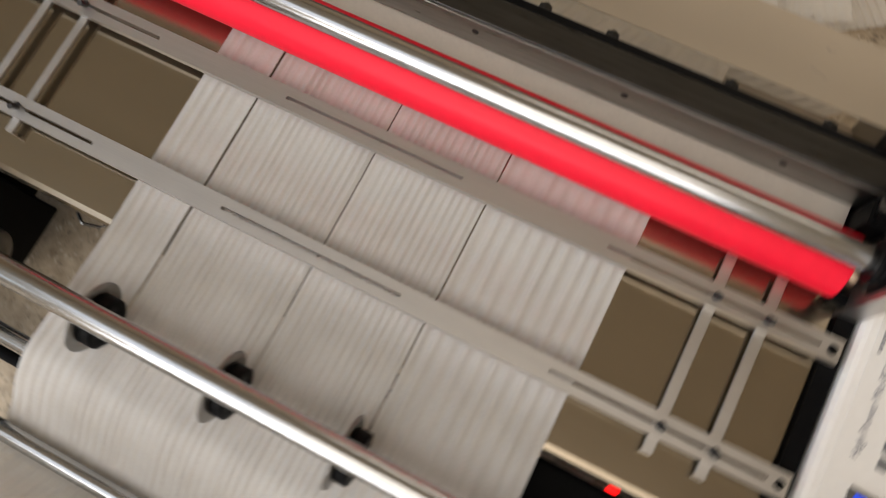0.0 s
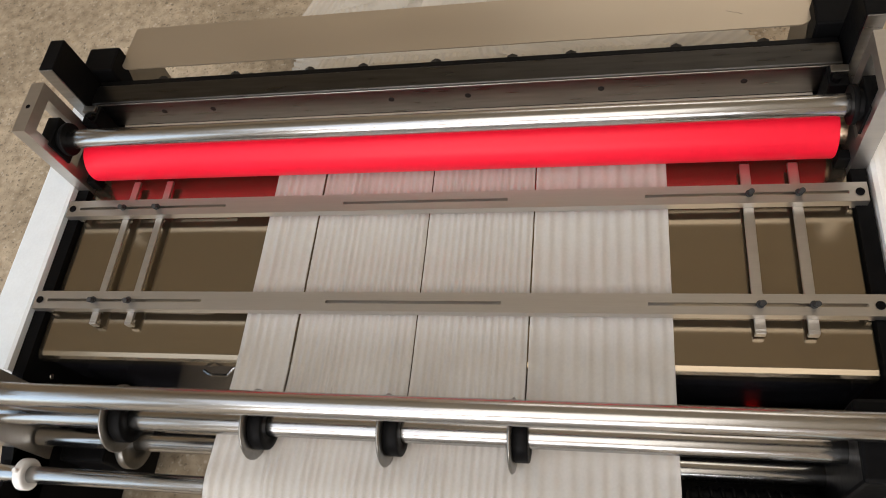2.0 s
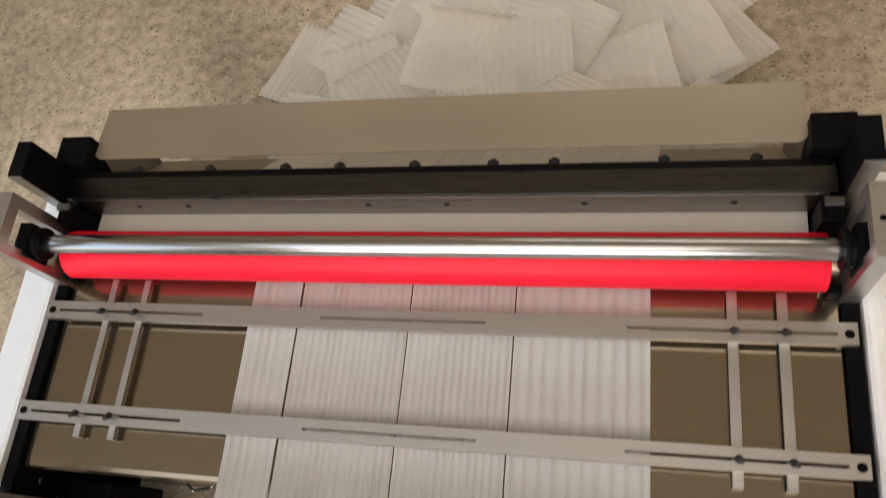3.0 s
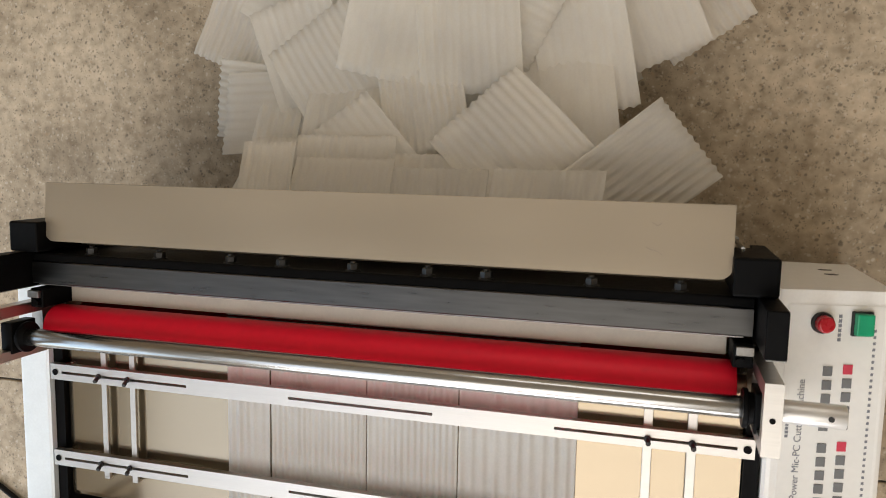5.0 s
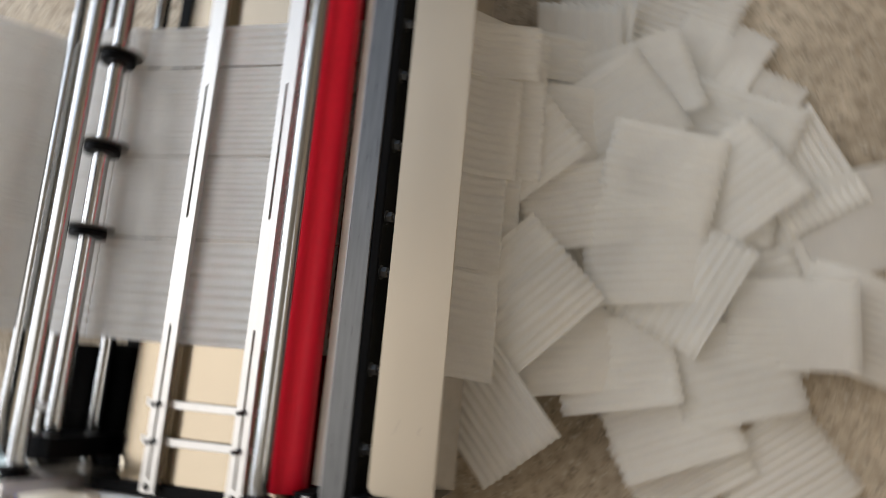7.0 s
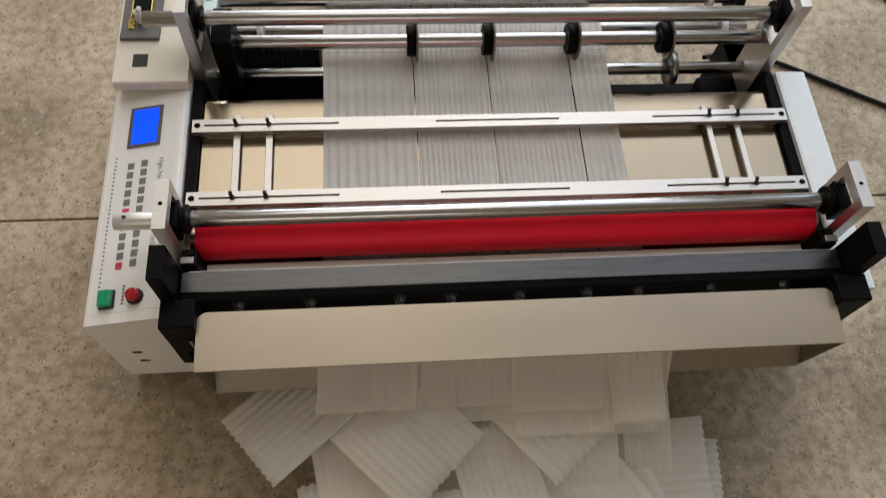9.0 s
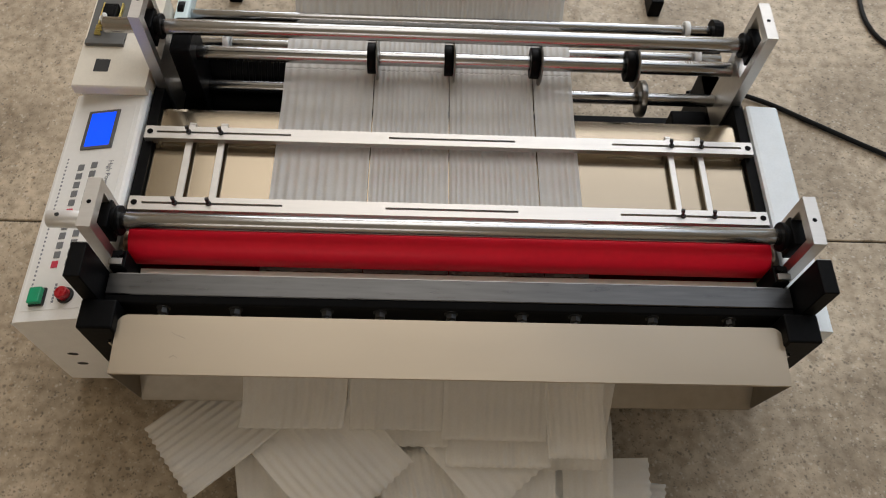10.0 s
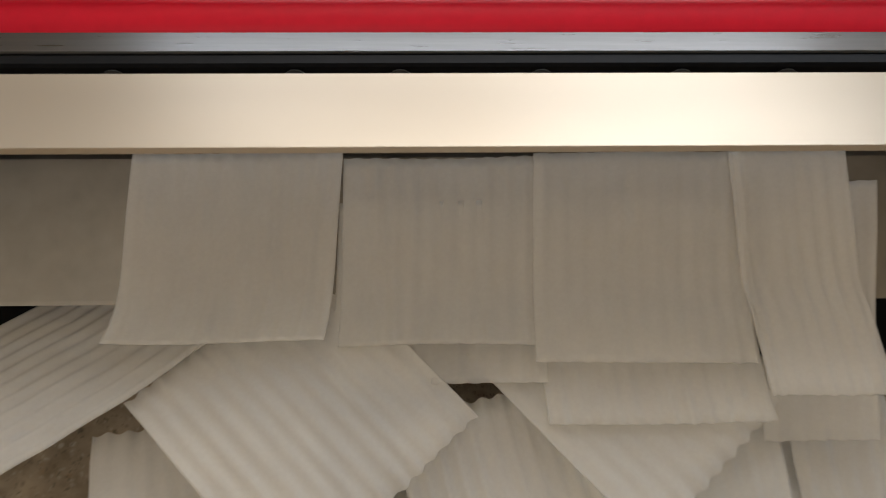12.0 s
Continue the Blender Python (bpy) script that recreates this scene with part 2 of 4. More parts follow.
def prism(bm, profile, lo, hi, axis="x"):
    """A profile swept along an axis: (y, z) pairs along x, (x, z) along y, (x, y) along z."""
    def at(p, v):
        return (v, *p) if axis == "x" else (p[0], v, p[1]) if axis == "y" else (*p, v)
    a, b = [bm.verts.new(at(p, lo)) for p in profile], [bm.verts.new(at(p, hi)) for p in profile]
    bm.faces.new(a)
    bm.faces.new(list(reversed(b)))
    for i in range(len(profile)):
        j = (i + 1) % len(profile)
        bm.faces.new((a[j], a[i], b[i], b[j]))


def finish(bm, smooth=False):
    bmesh.ops.recalc_face_normals(bm, faces=bm.faces)
    for f in bm.faces:
        f.smooth = smooth and len(f.verts) <= 4


def part(name, bm, mat, parent=None, label="", smooth=False):
    """Links a bmesh as one mesh object under a thing or a part."""
    finish(bm, smooth)
    me = bpy.data.meshes.new(name)
    bm.to_mesh(me)
    bm.free()
    me.materials.append(mat)
    ob = new(name, me)
    if parent is not None:
        ob.parent = parent
    if label:
        tagged(ob, label)
    return ob


def boxes(name, mat, parent, *dims, bevel=0.001, label=""):
    bm = bmesh.new()
    for d in dims:
        box(bm, *d, bevel=bevel)
    return part(name, bm, mat, parent, label)


def bar(name, mat, parent, a, b, r, bevel=0.001, seg=32, label=""):
    bm = bmesh.new()
    rod(bm, a, b, r, seg, bevel)
    return part(name, bm, mat, parent, label, smooth=True)


def empty(name, label, category, group="", kind=""):
    return tagged(new(name), label, category, group, kind)


# ---- the room ----
def room():
    R, D, T = ROOM, DOOR, 0.2
    floor = tagged(new("floor"), "speckled beige ground concrete floor with a straight joint", "floor", kind="structure")
    J = -0.143
    for y0, y1 in ((R["y0"], J - 0.0022), (J + 0.0022, R["y1"])):
        bm = bmesh.new()
        box(bm, R["x0"] - 2.0, R["x1"], y0, y1, -0.12, 0.0, bevel=0.002, seg=1)
        part("slab", bm, CONCRETE, floor)
    bm = bmesh.new()
    box(bm, R["x0"] - 2.0, R["x1"], J - 0.05, J + 0.05, -0.13, -0.006)
    part("joint", bm, JOINT, floor, "dark joint between the slabs")
    for name, dims in (("wall_north", ((R["x0"] - T, HIGH["x0"], R["y1"], R["y1"] + T, -0.12, R["h"]), (HIGH["x1"], R["x1"] + T, R["y1"], R["y1"] + T, -0.12, R["h"]),
                                       (HIGH["x0"], HIGH["x1"], R["y1"], R["y1"] + T, -0.12, HIGH["z0"]), (HIGH["x0"], HIGH["x1"], R["y1"], R["y1"] + T, HIGH["z1"], R["h"]))),
                       ("wall_east", ((R["x1"], R["x1"] + T, R["y0"], R["y1"], -0.12, R["h"]),)),
                       ("wall_south", ((R["x0"] - T, SOUTH["x0"], R["y0"] - T, R["y0"], -0.12, R["h"]), (SOUTH["x1"], R["x1"] + T, R["y0"] - T, R["y0"], -0.12, R["h"]),
                                       (SOUTH["x0"], SOUTH["x1"], R["y0"] - T, R["y0"], -0.12, SOUTH["z0"]), (SOUTH["x0"], SOUTH["x1"], R["y0"] - T, R["y0"], SOUTH["z1"], R["h"]))),
                       ("wall_west", ((R["x0"] - T, R["x0"], R["y0"], D["y0"], -0.12, R["h"]), (R["x0"] - T, R["x0"], D["y1"], R["y1"], -0.12, R["h"]),
                                      (R["x0"] - T, R["x0"], D["y0"], D["y1"], D["z1"], R["h"])))):
        tagged(boxes(name, WALL, None, *dims, bevel=0), "plain beige plastered workshop wall", "wall", kind="structure")
    tagged(boxes("ceiling", CEILING, None, (R["x0"] - T, R["x1"] + T, R["y0"] - T, ROOF["y0"], R["h"], R["h"] + 0.2), (R["x0"] - T, R["x1"] + T, ROOF["y1"], R["y1"] + T, R["h"], R["h"] + 0.2),
                 (R["x0"] - T, ROOF["x0"], ROOF["y0"], ROOF["y1"], R["h"], R["h"] + 0.2), (ROOF["x1"], R["x1"] + T, ROOF["y0"], ROOF["y1"], R["h"], R["h"] + 0.2), bevel=0), "plain pale workshop ceiling", "ceiling", kind="structure")


room()


# ---- the machine ----
machine = empty("sheet_cutting_machine", "white and black roll-to-sheet cutting machine with red feed roller", "machine")


def slotted(bm, x0, x1, y0, y1, z0, z1, slots, yc, half):
    """A flat bar with long slots cut through it, one closed skin."""
    xs = sorted([x0, x1, *(v for p in slots for v in p)])
    ys = [y0, yc - half, yc + half, y1]
    low = {(i, j): bm.verts.new((x, y, z0)) for i, x in enumerate(xs) for j, y in enumerate(ys)}
    top = {(i, j): bm.verts.new((x, y, z1)) for i, x in enumerate(xs) for j, y in enumerate(ys)}
    full = {(i, j) for i in range(len(xs) - 1) for j in range(3) if j != 1 or i % 2 == 0}
    for i, j in full:
        c = [(i, j), (i + 1, j), (i + 1, j + 1), (i, j + 1)]
        bm.faces.new([top[k] for k in c])
        bm.faces.new([low[k] for k in reversed(c)])
        for p, q, (di, dj) in ((c[0], c[1], (0, -1)), (c[1], c[2], (1, 0)), (c[2], c[3], (0, 1)), (c[3], c[0], (-1, 0))):
            if (i + di, j + dj) not in full:
                bm.faces.new((low[p], low[q], top[q], top[p]))


def thumb_screw(parent, x, y, z, lean):
    bm = bmesh.new()
    rod(bm, (x, y, z), (x, y, z + 0.003), 0.0046, 16, 0.0005)
    rod(bm, (x, y, z), (x + lean * 0.2, y - lean * 0.4, z + 0.009), 0.0022, 12, 0.0004)
    rod(bm, (x + lean * 0.2, y - lean * 0.35, z + 0.0075), (x + lean * 0.3, y - lean * 0.6, z + 0.0125), 0.0034, 14, 0.0005)
    return part("thumb_screw", bm, RUBBER, parent, "black thumb screw", True)


def guide_bar(y):
    bm = bmesh.new()
    slotted(bm, -0.539, 0.539, y - 0.0125, y + 0.0135, 0.309, 0.32, [(-0.518, -0.285), (-0.111, 0.113), (0.285, 0.518)], y, 0.0021)
    g = part("guide_bar", bm, ALU, machine, "slotted aluminium guide bar")
    for s in (-1, 1):
        bm = bmesh.new()
        ring(bm, 0, 0.0012, 0, 0, 0.0028, 0.0052, 20, 0.0003)
        bmesh.ops.transform(bm, matrix=pose(s * 0.53, y, 0.3202, 0, -90, 0), verts=bm.verts)
        part("washer", bm, BLACK, g)
        bm = bmesh.new()
        rod(bm, (s * 0.53, y, 0.319), (s * 0.53, y, 0.3208), 0.0032, 14)
        part("screw", bm, BLACK, g, "sunk socket screw")
        part("foot", (b := bmesh.new(), box(b, s * 0.53 - 0.008, s * 0.53 + 0.008, y - 0.009, y + 0.009, 0.2965, 0.3088, 0.001))[0], ALU, g)
    for x, lean in ((-0.446, 0.008), (-0.392, 0.009), (0.407, 0.005), (0.463, 0.006)):
        thumb_screw(g, x, y, 0.3201, lean)
    return g


def bracket(side, y0, y1, z0, z1, x0, x1, win):
    """A bearing bracket: a thick plate across the shaft with a window, in which the bearing block sits."""
    bm = bmesh.new()
    wy0, wy1, wz0, wz1 = win
    outer, inner = [(y0, z0), (y1, z0), (y1, z1), (y0, z1)], [(wy0, wz0), (wy1, wz0), (wy1, wz1), (wy0, wz1)]
    skin = [[[bm.verts.new((side * x, *p)) for p in loop] for loop in (outer, inner)] for x in (x0, x1)]
    for i in range(4):
        j = (i + 1) % 4
        for o, n in skin:
            bm.faces.new((o[i], o[j], n[j], n[i]))
        for k in (0, 1):
            bm.faces.new((skin[0][k][i], skin[0][k][j], skin[1][k][j], skin[1][k][i]))
    bmesh.ops.bevel(bm, geom=[e for e in bm.edges if abs(e.verts[0].co.x - e.verts[1].co.x) < 1e-6 and e.calc_face_angle(0) > 1.0], offset=0.0007, segments=1, affect="EDGES")
    br = part("bearing_bracket", bm, ALU, machine, "milled aluminium bearing bracket")
    bm = bmesh.new()
    ym = (y0 + y1) / 2
    rod(bm, (side * (x0 + x1) / 2, ym, z1 - 0.0006), (side * (x0 + x1) / 2, ym, z1 + 0.0004), 0.0034, 18)
    part("screw", bm, BLACK, br)
    return br


def bearing(side, y, z, x0, x1, parent, r=0.027):
    bm = bmesh.new()
    rod(bm, (side * x0, y, z), (side * (x0 + 0.006), y, z), r, 36, 0.001)
    rod(bm, (side * (x0 + 0.005), y, z), (side * x1, y, z), r * 0.8, 36, 0.001)
    box(bm, min(side * (x0 + 0.012), side * x1), max(side * (x0 + 0.012), side * x1), y - 0.024, y + 0.024, z - 0.026, z + 0.022, 0.0015)
    return part("bearing", bm, BLACK, parent, "black flanged bearing", True)


def build_frame():
    # white side cover on the far side, control cabinet on the other
    bm = bmesh.new()
    prism(bm, [(-0.608, 0.03), (-0.608, 0.309), (-0.605, 0.3125), (-0.60, 0.314), (-0.552, 0.316), (-0.547, 0.314), (-0.547, 0.03)], -0.246, 0.204, "y")
    part("side_cover", bm, COVER, machine, "white powder-coated side cover")
    bm = bmesh.new()
    prism(bm, [(0.549, 0.033), (0.549, 0.312), (0.553, 0.3165), (0.558, 0.3172), (0.683, 0.2912), (0.688, 0.288), (0.690, 0.282), (0.690, 0.033)], -0.243, 0.208, "y")
    cab = part("control_cabinet", bm, WHITE, machine, "white control cabinet with sloping keypad")
    for z in (0.158, 0.112):
        bm = bmesh.new()
        rod(bm, (0.642, 0.2075, z), (0.642, 0.2084, z), 0.0095, 28)
        bmesh.ops.scale(bm, vec=(1, 1, 0.58), space=Matrix.Translation((0, 0, -z)), verts=bm.verts)
        part("slot", bm, RUBBER, cab, "dark oval slot")
    # inner side plates, black
    for s in (-1, 1):
        bm = bmesh.new()
        prism(bm, [(-0.43, 0.012), (-0.43, 0.20), (-0.36, 0.27), (-0.25, 0.305), (0.205, 0.305), (0.25, 0.275), (0.25, 0.215), (0.20, 0.15), (0.20, 0.012)], min(s * 0.528, s * 0.546), max(s * 0.528, s * 0.546))
        p = part("side_plate", bm, BLACK, machine, "black steel side plate")
        for y in (-0.37, 0.17):
            bm = bmesh.new()
            rod(bm, (s * 0.537, y, 0.0), (s * 0.537, y, 0.0125), 0.014, 20, 0.002)
            part("rubber_foot", bm, RUBBER, p)
        for y, z in ((-0.235, 0.255), (-0.2, 0.285), (-0.255, 0.21)):
            bm = bmesh.new()
            rod(bm, (s * 0.5285, y, z), (s * 0.5245, y, z), 0.0042, 12, 0.0006)
            part("screw", bm, STEEL, p)
    # bed plate with rolled rear lip
    bm = bmesh.new()
    prism(bm, [(0.116, 0.292), (0.116, 0.295), (-0.211, 0.295), (-0.217, 0.2935), (-0.220, 0.2895), (-0.220, 0.276), (-0.217, 0.276), (-0.217, 0.289), (-0.2155, 0.291), (-0.211, 0.292)], -0.526, 0.526)
    part("bed_plate", bm, SHEET, machine, "brushed stainless bed plate")
    bm = bmesh.new()
    prism(bm, [(0.1195, 0.309), (0.1195, 0.3135), (0.155, 0.3135), (0.155, 0.309)], -0.497, 0.497)
    part("strip_guide", bm, CREAM, machine, "cream strip guide plate")
    bm = bmesh.new()
    box(bm, -0.5275, 0.5275, -0.213, -0.206, 0.02, 0.289, 0.001)
    cross = part("cross_panel", bm, BLACK_GLOSS, machine, "glossy black cross panel under the bed")
    for x in (-0.5, -0.47, -0.28, 0.46):
        bm = bmesh.new()
        rod(bm, (x, -0.213, 0.268), (x, -0.217, 0.268), 0.0045, 12, 0.0006)
        part("screw", bm, STEEL, cross)
    bm = bmesh.new()
    rod(bm, (0.425, -0.224, 0.10), (0.425, -0.213, 0.10), 0.008, 16, 0.001)
    part("sensor_lamp", bm, LED, cross, "small glowing red lamp")
    # wiring clip on the cross panel
    bm = bmesh.new()
    for a, b in (((-0.29, -0.222, 0.262), (-0.275, -0.23, 0.268)), ((-0.275, -0.23, 0.268), (-0.262, -0.224, 0.25)), ((-0.262, -0.224, 0.25), (-0.25, -0.214, 0.255))):
        rod(bm, a, b, 0.0022, 8)
    part("spring_clip", bm, STEEL, cross)


def build_guides():
    for y in (0.0, -0.146):
        guide_bar(y)
    for x, w in ((-0.446, 0.0105), (-0.392, 0.0105), (0.407, 0.012), (0.463, 0.012)):
        bm = bmesh.new()
        box(bm, x - w / 2, x + w / 2, -0.172, 0.052, 0.3035, 0.3085, 0.0006, seg=1)
        box(bm, x - w / 2, x + w / 2, -0.176, -0.172, 0.298, 0.3085, 0.0006, seg=1)
        part("edge_guide", bm, ALU, machine, "thin aluminium edge guide strip")


def build_rollers():
    # feed pair: red rubber roller below, ground shaft above
    Y, Z = 0.082, 0.3315
    roll = part("feed_roller", (b := bmesh.new(), rod(b, (-0.508, Y, Z), (0.508, Y, Z), 0.0348, 72, 0.0012))[0], RED, machine, "red rubber feed roller", True)
    for s in (-1, 1):
        bm = bmesh.new()
        rod(bm, (s * 0.508, Y, Z), (s * 0.521, Y, Z), 0.018, 28, 0.001)
        part("journal", bm, WORN, roll, "worn bronze journal", True)
        bm = bmesh.new()
        box(bm, min(s * 0.512, s * 0.527), max(s * 0.512, s * 0.527), 0.048, 0.062, 0.297, 0.318, 0.001)
        part("roller_block", bm, BLACK, roll)
    top = part("press_shaft", (b := bmesh.new(), rod(b, (-0.53, 0.0755, 0.388), (0.622, 0.0755, 0.388), 0.0135, 40, 0.001))[0], STEEL, machine, "polished steel press shaft", True)
    # added sleeve that makes the outer end look lit
    bm = bmesh.new()
    rod(bm, (0.549, 0.0755, 0.388), (0.6235, 0.0755, 0.388), 0.0139, 40, 0.001)
    part("lit_sleeve", bm, SHAFT_LIT, top, "added sleeve, lighter to show the shaft end lit", True)
    bm = bmesh.new()
    rod(bm, (0.606, 0.0755, 0.4008), (0.606, 0.0755, 0.4024), 0.0034, 14)
    part("shaft_hole", bm, RUBBER, top)
    for s in (-1, 1):
        br = bracket(s, 0.042, 0.125, 0.285, 0.455, 0.527, 0.547, (0.057, 0.108, 0.345, 0.437))
        bearing(s, 0.0755, 0.388, 0.512, 0.544, br, 0.0235)
        br = bracket(s, -0.339, -0.257, 0.21, 0.479, 0.523, 0.542, (-0.325, -0.273, 0.36, 0.462))
        bearing(s, -0.306, 0.41, 0.511, 0.54, br, 0.022)
    # slitting group
    part("upper_shaft", (b := bmesh.new(), rod(b, (-0.53, -0.306, 0.41), (0.612, -0.306, 0.41), 0.0135, 40, 0.001))[0], STEEL, machine, "polished steel upper shaft", True)
    knife = part("knife_shaft", (b := bmesh.new(), rod(b, (-0.52, -0.311, 0.341), (0.50, -0.311, 0.341), 0.0135, 40, 0.001))[0], STEEL, machine, "polished steel knife shaft", True)
    low = part("lower_shaft", (b := bmesh.new(), rod(b, (-0.52, -0.316, 0.244), (0.52, -0.316, 0.244), 0.0125, 40, 0.001))[0], STEEL, machine, "polished steel lower shaft", True)
    for x in (0.15, 0.009, -0.150, -0.328):
        bm = bmesh.new()
        ring(bm, x - 0.0085, x + 0.0075, -0.311, 0.341, 0.0135, 0.0285, 44, 0.001)
        hub = part("knife_hub", bm, BLACK, knife, "black slitting knife hub", True)
        bm = bmesh.new()
        ring(bm, x - 0.0125, x - 0.0088, -0.311, 0.341, 0.0135, 0.0405, 52, 0.0014)
        part("knife_disc", bm, BLADE, knife, "round slitting blade", True)
    for x in (0.143, 0.002, -0.157, -0.376):
        bm = bmesh.new()
        ring(bm, x - 0.006, x + 0.006, -0.316, 0.244, 0.0125, 0.036, 44, 0.001)
        part("counter_disc", bm, BLADE, low, "dark steel counter disc", True)
    # gear case at the drive end, drive motor behind it
    boxes("gear_case", BLACK, machine, (0.468, 0.503, -0.352, -0.272, 0.20, 0.388), bevel=0.004, label="black gear case")
    bm = bmesh.new()
    rod(bm, (0.325, -0.378, 0.228), (0.50, -0.378, 0.228), 0.044, 36, 0.004)
    mot = part("drive_motor", bm, BLACK, machine, "black drive motor", True)
    for k in range(9):
        bm = bmesh.new()
        ring(bm, 0.335 + 0.012 * k, 0.339 + 0.012 * k, -0.378, 0.228, 0.0437, 0.047, 36, 0.001)
        part("cooling_fin", bm, BLACK, mot, "", True)
    bm = bmesh.new()
    box(bm, 0.455, 0.492, -0.398, -0.358, 0.268, 0.284, 0.002)
    part("terminal_box", bm, BLADE, mot)
    for x in (-0.545, 0.512):
        boxes("stand_foot", BLACK, machine, (x, x + 0.032, -0.87, -0.79, 0.0, 0.05), bevel=0.003, label="black foot of the roll stand")
    boxes("motor_housing", BLACK, machine, (0.318, 0.526, -0.352, -0.224, 0.05, 0.196), bevel=0.006, label="black drive motor housing")
    boxes("end_block", BLACK, machine, (-0.526, -0.455, -0.335, -0.224, 0.05, 0.19), bevel=0.004, label="black bearing block")
    # web rods on black arms: the web runs over the first and under the second
    low_rod = part("web_rod", (b := bmesh.new(), rod(b, (-0.526, -0.376, 0.297), (0.526, -0.376, 0.297), 0.0105, 32, 0.001))[0], STEEL, machine, "polished rod under the web", True)
    for x in (-0.478, 0.432):
        bm = bmesh.new()
        ring(bm, x - 0.006, x + 0.006, -0.376, 0.297, 0.0105, 0.0195, 32, 0.001)
        rod(bm, (x, -0.376, 0.308), (x, -0.376, 0.322), 0.003, 10, 0.0005)
        part("collar", bm, NYLON, low_rod, "white nylon collar", True)
    rear = part("rear_rod", (b := bmesh.new(), rod(b, (-0.538, -0.466, 0.281), (0.526, -0.466, 0.281), 0.0105, 32, 0.001))[0], STEEL, machine, "polished rear guide rod over the web", True)
    bm = bmesh.new()
    ring(bm, -0.482, -0.472, -0.466, 0.281, 0.0105, 0.0185, 32, 0.001)
    part("collar", bm, NYLON, rear, "white nylon collar", True)
    part("rod_end", (b := bmesh.new(), rod(b, (-0.549, -0.466, 0.281), (-0.537, -0.466, 0.281), 0.021, 32, 0.002))[0], BLACK, rear, "black end disc", True)
    part("spacer_rod", (b := bmesh.new(), rod(b, (-0.526, -0.405, 0.235), (0.526, -0.405, 0.235), 0.007, 24, 0.001))[0], BLACK, machine, "black rear spacer rod", True)
    for s, x in ((-1, -0.528), (1, 0.528)):
        bm = bmesh.new()
        pr = [(-0.490, 0.20), (-0.490, 0.281)]
        pr += [(-0.466 + 0.024 * math.cos(a), 0.281 + 0.024 * math.sin(a)) for a in (math.pi * k / 10 for k in range(9, 0, -1))]
        pr += [(-0.442, 0.281), (-0.34, 0.27), (-0.34, 0.20)]
        prism(bm, pr, min(x, x + s * 0.012), max(x, x + s * 0.012))
        part("rear_arm", bm, BLACK, machine, "black rear arm")
    bm = bmesh.new()
    box(bm, -0.526, 0.526, -0.43, -0.405, 0.03, 0.045, 0.001)
    part("floor_bar", bm, BLACK, machine, "black cross bar near the floor")
    bm = bmesh.new()
    box(bm, 0.518, 0.545, -1.10, -0.42, 0.268, 0.30, 0.004)
    part("roll_arm", bm, ARM, machine, "pale blue enamelled roll arm")


